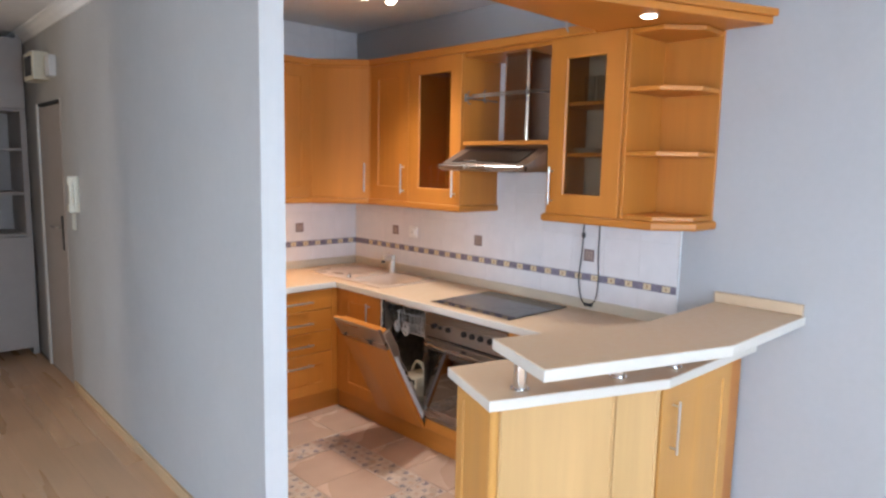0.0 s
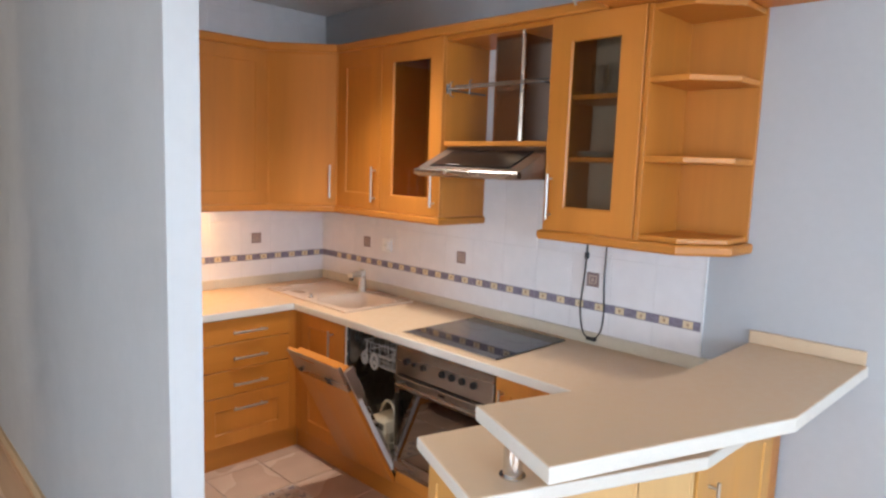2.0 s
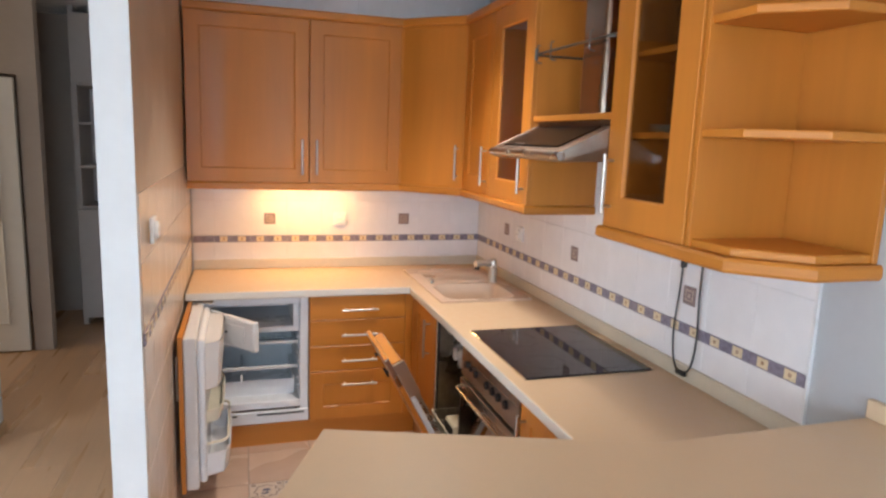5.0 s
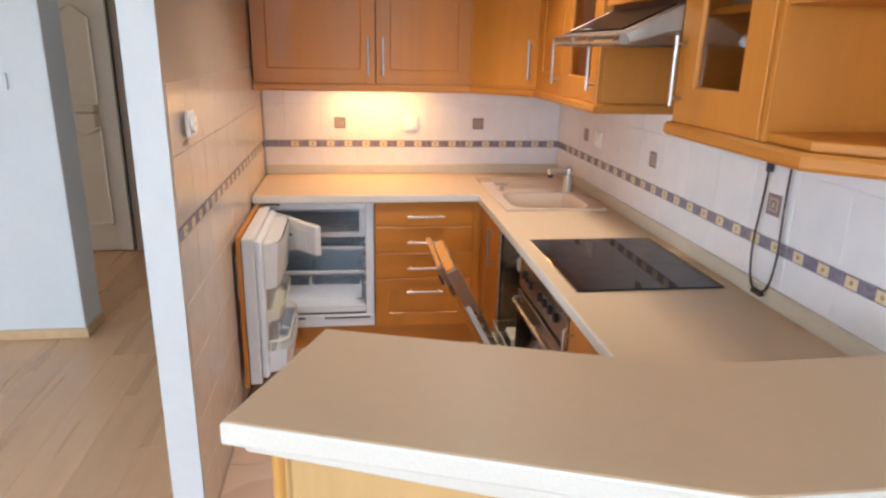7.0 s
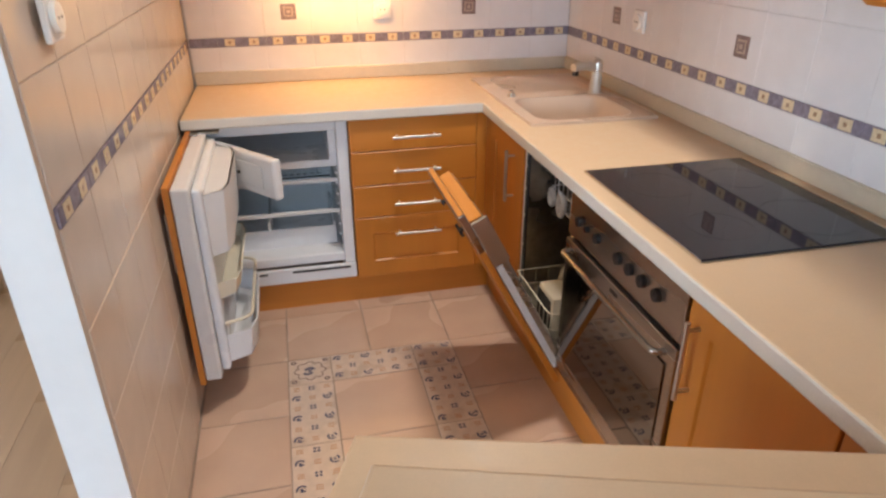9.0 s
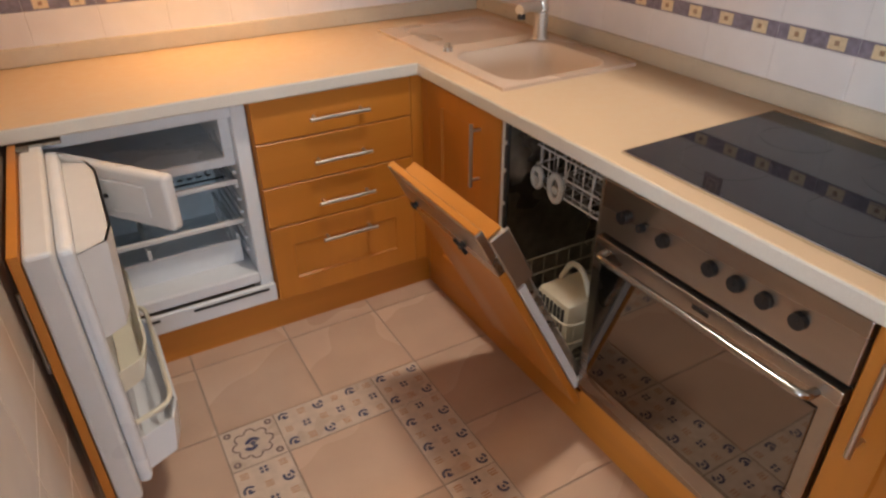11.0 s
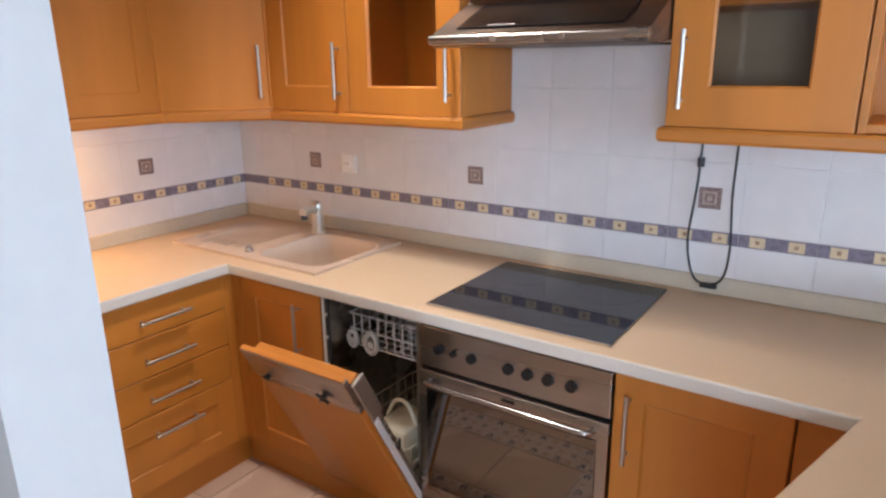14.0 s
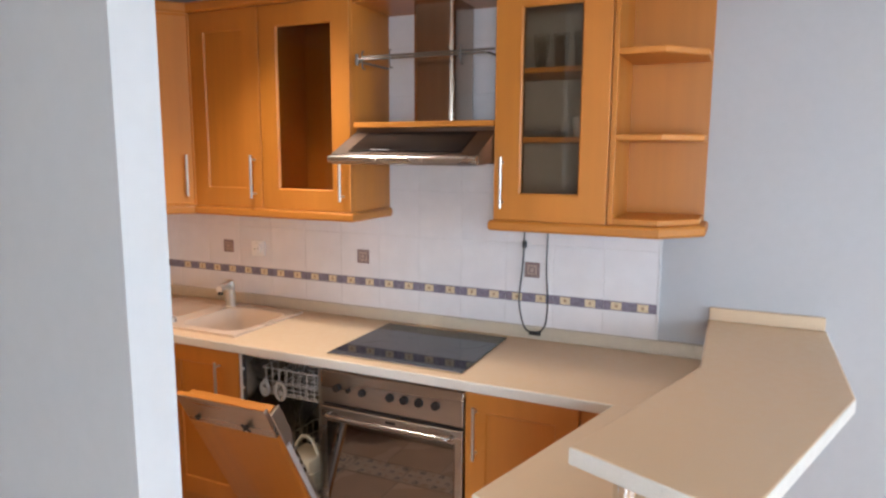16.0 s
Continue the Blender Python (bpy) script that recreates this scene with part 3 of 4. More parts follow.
part("spot_bulb", cyl(bmesh.new(), (-0.49, -2.64, -0.009), (-0.49, -2.64, -0.004), 0.031, 20), BULB, can, "lit spotlight")
part("hook", tube(bmesh.new(), bend([(-0.597, -2.315, 0.005), (-0.597, -2.315, -0.025), (-0.582, -2.315, -0.04)], 4, 0.01), 0.004, 6), NICKEL, can, "small metal hook", True)

# crockery in the glazed cabinet
def goblet(m, r, h, name, label, cat, material):
    ob = thing(name, m, label, cat)
    bm = bmesh.new()
    prof = [(0.0, 0.003), (r * 0.75, 0.003), (r, h), (r - 0.003, h), (r * 0.72, 0.008), (0.0, 0.008)]
    seg = 18
    rings = [[bm.verts.new((p * math.cos(2 * math.pi * i / seg), p * math.sin(2 * math.pi * i / seg), z)) for i in range(seg)] for p, z in prof[1:-1]]
    for a, b in zip(rings, rings[1:]):
        for i in range(seg):
            bm.faces.new((a[i], a[(i + 1) % seg], b[(i + 1) % seg], b[i]))
    bm.faces.new(rings[0][::-1])
    bm.faces.new(rings[-1])
    part("bowl", bm, material, ob, "", True)
    return ob


for dy in (-2.16, -2.235, -2.31):
    goblet(pose(-0.17, dy, UZ0 + 0.5435), 0.028, 0.13, "drinking_glass", "tall clear drinking glass inside the cabinet", "glass", CLEAR)
cup = goblet(pose(-0.20, -2.33, UZ0 + 0.3005), 0.042, 0.07, "cup", "white porcelain cup on the cabinet shelf", "cup", PORCELAIN)
part("ear", tube(bmesh.new(), bend([(0.036, 0, 0.055), (0.066, 0, 0.055), (0.066, 0, 0.022), (0.032, 0, 0.022)], 4, 0.015), 0.004, 6), PORCELAIN, cup, "", True)
plates = thing("plate_stack", pose(-0.19, -2.19, UZ0 + 0.3005), "small stack of white plates inside the cabinet", "plates")
for k in range(3):
    part("plate", cyl(bmesh.new(), (0, 0, 0.001 + 0.008 * k), (0, 0, 0.007 + 0.008 * k), 0.05, 24, 0.085), PORCELAIN, plates, "", True)

# ---- cooker hood ----
hood = thing("cooker_hood", pose(0, -1.44, 0), "stainless steel cooker hood with box duct and dark control strip", "cooker hood")
bm = bmesh.new()
HW = 0.594
side = [(-0.002, 1.60), (-0.485, 1.575), (-0.50, 1.583), (-0.50, 1.607), (-0.30, 1.70), (-0.30, 1.715), (-0.002, 1.715)]
a = [bm.verts.new((x, 0, z)) for x, z in side]
b = [bm.verts.new((x, -HW, z)) for x, z in side]
for i in range(len(side)):
    bm.faces.new((a[i], a[(i + 1) % len(side)], b[(i + 1) % len(side)], b[i]))
bm.faces.new(a[::-1])
bm.faces.new(b)
bmesh.ops.bevel(bm, geom=[e for e in bm.edges], offset=0.003, segments=2, affect="EDGES", profile=0.5)
part("canopy", bm, HOODSTEEL, hood, "", True)
bm = tube(bmesh.new(), [(-0.495, 0.002, 1.595), (-0.495, -HW - 0.002, 1.595)], 0.015, 12)
part("front_rail", bm, STEEL, hood, "rounded steel front rail", True)
sl = math.degrees(math.atan2(0.093, 0.20))
g = part("control_strip", box((-0.085, -0.23, 0), (0.085, 0.23, 0.004), 0.001), STRIP, hood, "dark glass control strip")
g.matrix_local = pose(-0.395, -HW / 2, 1.657, 0, -sl, 0)
lab = part("caption", box((-0.075, 0.06, 0.0041), (-0.07, 0.14, 0.0048)), PLASTIC, g, "small pale lettering bar")
part("wood_trim", box((-0.325, 0.0, 1.716), (-0.295, -HW, 1.738), 0.002), WOOD_H, hood, "honey beech strip on the hood")
part("duct", bx(bmesh.new(), (-0.25, -0.40, 1.69), (-0.03, -0.225, 2.23), 0.022, 0, 5), DUCT, hood, "brushed steel box duct")
part("filter", box((-0.45, -0.05, 1.578), (-0.06, -HW + 0.05, 1.582)), BLACK, hood, "dark grease filter")
for yy in (-0.2, -0.39):
    part("button", cyl(bmesh.new(), (-0.507, yy, 1.595), (-0.515, yy, 1.595), 0.008, 12), NICKEL, hood)
rail = thing("utensil_rail", pose(-0.33, -1.44, 1.975), "thin steel utensil rail with hooks above the hood", "rail")
bm = bmesh.new()
tube(bm, bend([(0.27, -0.012, 0.0), (0.0, -0.012, 0.0), (-0.01, -0.03, 0.0), (-0.01, -0.57, 0.0), (0.27, -0.583, 0.0)], 4, 0.02), 0.0045, 8)
part("rail_bar", bm, RAILM, rail, "", True)
part("rail_bar", tube(bmesh.new(), [(0.05, -0.02, 0.02), (0.05, -0.575, 0.02)], 0.004, 8), RAILM, rail, "", True)
for yy in (-0.06, -0.18, -0.47):
    part("hook", tube(bmesh.new(), bend([(-0.01, yy, 0.03), (-0.022, yy, 0.03), (-0.022, yy, -0.035), (0.0, yy, -0.035)], 4, 0.01), 0.003, 6), RAILM, rail, "", True)
part("end_stop", cyl(bmesh.new(), (-0.01, -0.03, -0.02), (-0.01, -0.03, 0.022), 0.008, 10), RAILM, rail)
bt = tagged(part("bay_top", box((-0.31, -1.432, UZ1 - 0.02), (-0.002, -2.034, UZ1)), WOOD_H), "honey beech board closing the hood bay", "board")

# strip lamp under the back cabinets
sl_ = thing("strip_lamp", pose(-1.34, -0.17, 1.356), "lit warm strip lamp under the wall cabinet", "lamp")
part("case", box((0, -0.025, 0.0), (0.48, 0.025, 0.0195), 0.002), PLASTIC, sl_)
part("tube", box((0.01, -0.02, -0.003), (0.47, 0.02, 0.0), 0.001), TUBE, sl_, "lit tube cover")

# ceiling spots
cs = thing("ceiling_spotlight", pose(-0.755, -1.20, CEIL), "ceiling spotlight bar with small lit heads", "ceiling lamp")
part("bar", box((-0.22, -0.02, -0.02), (0.22, 0.02, -0.001), 0.004), NICKEL, cs)
for x, ty in ((-0.072, 0.02), (0.072, -0.03)):
    h = part("spot_head", cyl(bmesh.new(), (x, 0, -0.02), (x, ty, -0.09), 0.022, 16, 0.034), NICKEL, cs, "", True)
    part("bulb", cyl(bmesh.new(), (x, ty, -0.088), (x, ty * 1.05, -0.094), 0.028, 16), BULB, h, "lit bulb")

# ---- kitchen: base units ----
BZ0, BZ1, BD = 0.125, 0.81, 0.56
base_group = "base cabinets"

# drawers beside the fridge
dr = thing("drawer_unit", pose(-1.128, 0, 0), "honey beech unit of four drawers with bar handles", "drawers", base_group)
bm = bmesh.new()
bx(bm, (0, -BD, BZ0), (0.51, -0.01, BZ1 - 0.001))
part("body", bm, WOOD, dr)
for z0, z1, fr in ((0.68, 0.806, 0), (0.538, 0.676, 0), (0.40, 0.534, 0), (0.128, 0.396, 1)):
    if fr:
        d = part("drawer_front", framed(0.506, z1 - z0, 0.02, 0.07), WOOD, dr)
    else:
        d = part("drawer_front", box((0, -0.02, 0), (0.506, 0, z1 - z0), 0.002), WOOD_H, dr)
    d.matrix_local = pose(0.002, -BD, z0)
    hz = (z1 - z0) * 0.5 - 0.008 if not fr else 0.20
    bar_handle(d, (0.163, -0.05, hz), (0.353, -0.05, hz), (0, -0.03, 0))
tagged(part("plinth", bx(bmesh.new(), (-1.72, -0.545, 0), (-0.545, -0.525, 0.124), 0.001), WOOD_H), "honey beech plinth below the drawers and fridge", "plinth")
tagged(part("plinth", bx(bmesh.new(), (-0.545, -0.546, 0), (-0.525, -2.50, 0.124), 0.001), WOOD_H), "honey beech plinth below the sink and oven", "plinth")
tagged(part("corner_filler", bx(bx(bmesh.new(), (-0.618, -0.578, BZ0), (-0.562, -0.558, BZ1 - 0.001), 0.002), (-0.5785, -0.579, BZ0), (-0.562, -0.626, BZ1 - 0.001), 0.002), WOOD), "honey beech filler strip in the inner corner", "filler")

sk = thing("sink_cabinet", HOODSIDE(-0.628, 0), "honey beech sink cabinet with shaker door, closed", "cabinet", base_group)
carcass(sk, 0.402, BD - 0.002, 0.52, True, (), 0.018, BZ0, False)
shaker_door(sk, pose(0.002, -BD, BZ0 + 0.002), 0.398, 0.682, (0.30, 0.44, 0.63), False, 0.075)

rc = thing("base_cabinet", HOODSIDE(-2.036, 0), "honey beech base cabinet with shaker door beside the oven", "cabinet", base_group)
part("body", box((0, -BD, BZ0), (0.40, -0.01, BZ1 - 0.001)), WOOD, rc)
shaker_door(rc, pose(0.002, -BD, BZ0 + 0.002), 0.396, 0.682, (0.04, 0.44, 0.63), False, 0.075)
tagged(part("filler_panel", box((-0.58, -2.440, BZ0), (-0.562, -2.545, BZ1 - 0.001), 0.002), WOOD), "honey beech filler beside the base cabinet", "filler")


# ---- dishwasher ----
BAND = mat("brushed_band_steel", (0.46, 0.41, 0.37), 0.3, 1.0, grain=(4, 60, 60), vary=0.03, wear=0.03)
dw = thing("dishwasher", HOODSIDE(-1.032, 0), "built-in dishwasher with half-open wooden front", "dishwasher")
DWW = 0.404
t = 0.022
for nm, a, c in (("tub_side", (0, -0.565, 0.16), (t, -0.02, 0.806)), ("tub_side", (DWW - t, -0.565, 0.16), (DWW, -0.02, 0.806)), ("tub_floor", (t, -0.55, 0.16), (DWW - t, -0.02, 0.185)), ("tub_top", (t, -0.55, 0.786), (DWW - t, -0.02, 0.806)), ("tub_back", (t, -0.04, 0.185), (DWW - t, -0.02, 0.786))):
    part(nm, box(a, c), DARKSTEEL, dw, "steel tub panel")
part("trim_strip", box((-0.001, -0.575, 0.14), (0.012, -0.566, 0.806), 0.001), LINER, dw, "white side strip")
part("seal", bx(bmesh.new(), (0.013, -0.576, 0.17), (0.030, -0.566, 0.80), 0.003), RUBBER, dw, "black rubber seal")
for z in (0.74, 0.66, 0.56, 0.45):
    part("screw", cyl(bmesh.new(), (0.021, -0.575, z), (0.021, -0.580, z), 0.006, 10), PLASTIC, dw)


def rack(parent, name, z, h, y0, y1, material, tines):
    bm = bmesh.new()
    x0, x1 = 0.045, DWW - 0.045
    for zz in (z, z + h * 0.5, z + h):
        tube(bm, bend([(x0, y0, zz), (x1, y0, zz), (x1, y1, zz), (x0, y1, zz), (x0, y0, zz)], 3, 0.03), 0.0028, 6)
    for i in range(9):
        x = x0 + (x1 - x0) * (i + 0.5) / 9
        tube(bm, [(x, y0, z + h), (x, y0, z), (x, y1, z), (x, y1, z + h)], 0.0022, 5)
    for i in range(10):
        y = y0 + (y1 - y0) * (i + 0.5) / 10
        tube(bm, [(x0, y, z + h), (x0, y, z), (x1, y, z), (x1, y, z + h)], 0.0022, 5)
        if tines:
            for x in (x0 + 0.10, x0 + 0.20):
                tube(bm, [(x, y, z), (x, y + 0.015, z + h * 0.9)], 0.0022, 5)
    return tagged(part(name, bm, material, parent, "", True), "white wire rack", "", "", "stuff")


r1 = rack(dw, "upper_rack", 0.615, 0.11, -0.488, -0.08, PLASTIC, True)
for x, k in ((0.062, 0.75), (0.142, 1.0)):
    bm = bmesh.new()
    tube(bm, [(x + 0.024 * k * math.cos(a), -0.496, 0.636 + 0.036 * k * math.sin(a)) for a in [k * math.pi / 8 for k in range(17)]], 0.009, 8)
    cyl(bm, (x, -0.488, 0.630), (x, -0.500, 0.630), 0.012, 14)
    part("rack_wheel", bm, PLASTIC, r1, "white rack wheel", True)
r2 = rack(dw, "lower_rack", 0.235, 0.12, -0.60, -0.12, CREAMP, True)
bm = bmesh.new()
bx(bm, (0.21, -0.585, 0.245), (0.34, -0.43, 0.40), 0.012, 0, 2)
tube(bm, bend([(0.215, -0.51, 0.40), (0.25, -0.51, 0.47), (0.30, -0.51, 0.47), (0.335, -0.51, 0.40)], 4, 0.03), 0.007, 8)
part("cutlery_basket", bm, CREAMP, r2, "cream plastic cutlery basket", True)
bm = bmesh.new()
for k in range(7):
    bx(bm, (0.222 + 0.016 * k, -0.589, 0.26), (0.230 + 0.016 * k, -0.584, 0.385))
part("basket_slots", bm, RUBBER, r2)
# the door, tilted open about its bottom edge
dd = part("door", bx(bmesh.new(), (0.008, -0.045, 0.0), (DWW - 0.004, 0.0, 0.605), 0.008, 0, 2), DARKSTEEL, dw, "steel inner door")
dd.matrix_local = pose(0, -0.555, 0.205, 28, 0, 0)
fp = part("outer_panel", bx(bmesh.new(), (0.001, -0.066, -0.06), (DWW + 0.003, -0.046, 0.508), 0.003, 0, 2), WOOD, dd, "honey beech outer panel")
part("metal_band", bx(bmesh.new(), (0.001, -0.067, 0.510), (DWW + 0.003, -0.046, 0.645), 0.003, 0, 2), BAND, dd, "brownish brushed steel band")
part("band_edge", box((0.003, -0.064, 0.6453), (DWW + 0.001, -0.048, 0.648), 0.001), WOOD_H, dd, "honey beech top edge")
# metal edge; beech colour stands in for the golden light on it
part("top_edge", box((0.012, -0.045, 0.6055), (DWW - 0.008, -0.004, 0.612), 0.002), WOOD_H, dd, "metal control edge with golden light put into its colour")
part("white_edge", box((DWW - 0.0038, -0.044, 0.0), (DWW + 0.003, -0.022, 0.44), 0.001), LINER, dd, "white painted edge strip")
part("corner_cap", box((DWW - 0.0038, -0.046, 0.445), (DWW + 0.004, 0.006, 0.608), 0.003), NICKEL, dd, "grey metal corner cap")
for x, s in ((0.07, 0.55), (0.295, 1.0)):
    bm = bmesh.new()
    cyl(bm, (x, -0.064, 0.55), (x, -0.082, 0.55), 0.008, 8)
    for k in range(4):
        a = math.pi / 4 + k * math.pi / 2
        tube(bm, [(x, -0.078, 0.55), (x + 0.022 * s * math.cos(a), -0.078, 0.55 + 0.022 * s * math.sin(a))], 0.005 * s, 6)
    part("front_fixing", bm, BLACK, dd, "black plastic front fixing", True)

# ---- oven ----
ov = thing("oven", HOODSIDE(-1.440, 0), "stainless steel built-in oven with mirror glass door", "oven")
OW = 0.592
part("case", box((0.002, -0.56, 0.15), (OW - 0.002, -0.02, 0.80)), STEEL, ov)
part("control_panel", box((0.0, -0.585, 0.668), (OW, -0.561, 0.795), 0.003, 2), PANELSTEEL, ov, "brushed steel control panel")
part("gap", box((0.004, -0.572, 0.658), (OW - 0.004, -0.5605, 0.667)), BLACK, ov)
for x, r in ((0.072, 0.0155), (0.125, 0.010), (0.185, 0.0155), (0.303, 0.0165), (0.361, 0.0165), (0.421, 0.0165), (0.487, 0.0165)):
    bm = bmesh.new()
    cyl(bm, (x, -0.5855, 0.732), (x, -0.597, 0.732), r, 20, r * 0.92)
    bx(bm, (x - 0.002, -0.599, 0.732), (x + 0.002, -0.5965, 0.732 + r * 0.8))
    part("knob", bm, BLACK, ov, "black round knob", True)
bm = bmesh.new()
bx(bm, (0.0, -0.59, 0.192), (OW, -0.562, 0.655), 0.003, 0, 2)
od = part("oven_door", bm, PANELSTEEL, ov, "brushed steel oven door")
part("glass", box((0.03, -0.594, 0.262), (OW - 0.03, -0.5905, 0.600), 0.001), OVENGLASS, od, "dark mirror glass pane")
bm = tube(bmesh.new(), bend([(0.04, -0.588, 0.628), (0.04, -0.620, 0.628), (OW - 0.04, -0.620, 0.628), (OW - 0.04, -0.588, 0.628)], 6, 0.026), 0.0085, 12)
part("oven_handle", bm, STEEL, od, "chrome bar handle", True)
part("badge", box((0.285, -0.5915, 0.63), (0.325, -0.5905, 0.64)), BLACK, od, "small dark badge")
part("bottom_panel", box((0.0, -0.575, 0.126), (OW, -0.555, 0.188), 0.002), WOOD_H, ov, "honey beech panel below the oven")

# ---- fridge ----
fr = thing("fridge", pose(-1.716, 0, 0), "white built-in fridge standing open with wooden front", "fridge")
FW = 0.584
t = 0.045
for nm, a, c, e in (("side_wall", (0, -0.555, 0.13), (t, -0.03, 0.806), 0.004), ("side_wall", (FW - t, -0.555, 0.13), (FW, -0.03, 0.806), 0.004), ("top_wall", (t, -0.555, 0.766), (FW - t, -0.03, 0.806), 0.004), ("bottom_wall", (t, -0.555, 0.205), (FW - t, -0.03, 0.245), 0.004), ("back_wall", (t, -0.07, 0.245), (FW - t, -0.03, 0.766), 0)):
    part(nm, box(a, c, e), LINER, fr, "white fridge lining")
part("base_grille", box((0.0, -0.572, 0.132), (FW, -0.556, 0.198), 0.003), LINER, fr, "white base grille")
for x0, x1 in ((0.05, 0.22), (0.32, 0.56)):
    part("grille_slot", box((x0, -0.5735, 0.178), (x1, -0.5715, 0.187)), BLACK, fr)
part("freezer_box", bx(bx(bx(bmesh.new(), (t + 0.001, -0.50, 0.622), (FW - t - 0.001, -0.072, 0.636)), (FW - t - 0.03, -0.52, 0.636), (FW - t - 0.001, -0.072, 0.765)), (t + 0.001, -0.52, 0.61), (FW - t - 0.001, -0.50, 0.64), 0.003), LINER, fr, "white freezer compartment")
# the small freezer flap, swung out
ff = part("freezer_flap", bx(bx(bmesh.new(), (0, -0.012, 0), (0.41, 0.024, 0.145), 0.010, 0, 3), (0.05, -0.018, 0.03), (0.35, -0.0125, 0.115), 0.003), PLASTIC, fr, "white freezer flap, open")
ff.matrix_local = pose(0.06, -0.535, 0.615, 0, 0, -52)
part("knob", cyl(bmesh.new(), (0.22, -0.0185, 0.07), (0.22, -0.024, 0.07), 0.006, 10), BLACK, ff)
for z in (0.545, 0.41):
    s = part("glass_shelf", box((t + 0.004, -0.49, z), (FW - t - 0.004, -0.08, z + 0.005)), SHELFGLASS, fr, "glass shelf")
    s.visible_shadow = False
    part("shelf_edge", box((t + 0.002, -0.50, z - 0.006), (FW - t - 0.002, -0.488, z + 0.010), 0.002), PLASTIC, s, "white shelf edge")
bm = bmesh.new()
for i in range(7):
    cyl(bm, (0.30 + 0.028 * i, -0.42, 0.551), (0.30 + 0.028 * i, -0.42, 0.60), 0.010, 10, 0.014)
bx(bm, (0.27, -0.46, 0.5505), (0.51, -0.30, 0.556), 0.002)
eg = tagged(part("egg_tray", bm, TRAY), "clear plastic egg tray on the glass shelf", "tray")
eg.matrix_world = pose(-1.716, 0, 0)
bm = bmesh.new()
bx(bm, (t + 0.02, -0.46, 0.247), (FW - t - 0.02, -0.452, 0.330), 0.002)
bx(bm, (t + 0.02, -0.452, 0.247), (t + 0.03, -0.10, 0.345), 0.002)
bx(bm, (FW - t - 0.03, -0.452, 0.247), (FW - t - 0.02, -0.10, 0.345), 0.002)
bx(bm, (t + 0.03, -0.452, 0.247), (FW - t - 0.03, -0.10, 0.253))
tr = part("vegetable_drawer", bm, LINER, fr, "white vegetable drawer")
tr.visible_shadow = False
part("drawer_divider", box((0.24, -0.45, 0.254), (0.25, -0.11, 0.36)), PLASTIC, tr)
for k in range(7):
    part("runner", box((FW - t - 0.012, -0.50, 0.30 + 0.045 * k), (FW - t - 0.0005, -0.12, 0.312 + 0.045 * k), 0.003), LINER, fr)
# the door, swung flat against the partition
fd = part("fridge_door", bx(bmesh.new(), (0.004, -0.60, 0.135), (0.055, -0.006, 0.80), 0.008, 0, 2), PLASTIC, fr, "white fridge door, wide open")
fd.matrix_local = pose(0.019, -0.583, 0, 0, 0, 0)
part("inner_liner", bx(bmesh.new(), (0.055, -0.575, 0.15), (0.085, -0.03, 0.785), 0.012, 0, 2), LINER, fd, "white door liner")
f2 = part("wood_front", framed(0.594, 0.685, 0.018, 0.07), WOOD, fd, "honey beech shaker front")
f2.matrix_local = pose(0.002, -0.006, 0.122, 0, 0, -90)
bar_handle(f2, (0.555, -0.028, 0.40), (0.555, -0.028, 0.59), (0, -0.012, 0), 0.004)
part("hinge", bx(bx(bmesh.new(), (-0.012, -0.03, 0.797), (0.10, 0.03, 0.806), 0.002), (-0.01, -0.06, 0.80), (0.03, -0.03, 0.806), 0.002), STEEL, fd, "grey steel hinge")


def door_bin(z, h, d, mtl, lid=False):
    """A rounded door shelf that bulges out of the liner."""
    bm = bmesh.new()
    prof = [(0.086, -0.055), (0.086 + d * 0.8, -0.085), (0.086 + d, -0.15), (0.086 + d, -0.46), (0.086 + d * 0.8, -0.525), (0.086, -0.555)]
    inner = [(x - 0.006 if x > 0.09 else x, y) for x, y in prof]
    n = len(prof)
    a = [bm.verts.new((x - 0.012 * (x > 0.09), y, z)) for x, y in prof]
    b = [bm.verts.new((x, y, z + h)) for x, y in prof]
    c = [bm.verts.new((x, y * 0.985 - 0.005, z + h)) for x, y in inner]
    e = [bm.verts.new((x - 0.012 * (x > 0.09), y * 0.985 - 0.005, z + 0.008)) for x, y in inner]
    for p, q in ((a, b), (b, c), (c, e)):
        for i in range(n - 1):
            bm.faces.new((p[i], p[i + 1], q[i + 1], q[i]))
    bm.faces.new(a[::-1])
    bm.faces.new(b if lid else e)
    return part("door_bin", bm, mtl, fd, "rounded door shelf", True)


door_bin(0.56, 0.20, 0.07, PLASTIC, True)
door_bin(0.41, 0.055, 0.07, CREAMP)
door_bin(0.17, 0.10, 0.095, LINER)
part("bottle_rail", tube(bmesh.new(), bend([(0.086, -0.06, 0.315), (0.17, -0.09, 0.315), (0.17, -0.52, 0.315), (0.086, -0.55, 0.315)], 5, 0.04), 0.006, 8), CREAMP, fd, "cream bottle rail", True)

# ---- worktops and bar ----
WT = 0.81
pen = [(-1.294, -2.347), (-1.445, -2.696), (-0.772, -2.971), (-0.0015, -2.985)]
poly = [(-0.0015, -0.0015), (-1.724, -0.0015), (-1.724, -0.602), (-0.604, -0.602), (-0.611, -2.545)] + pen
hole = [(-0.512, -0.585), (-0.512, -0.968), (-0.10, -0.968), (-0.10, -0.585)]
wt = tagged(edged(part("worktop", slab(poly, WT, 0.85, [hole], 0.006), [WORKTOP, EDGE])), "beige laminate worktop running round the kitchen", "worktop")
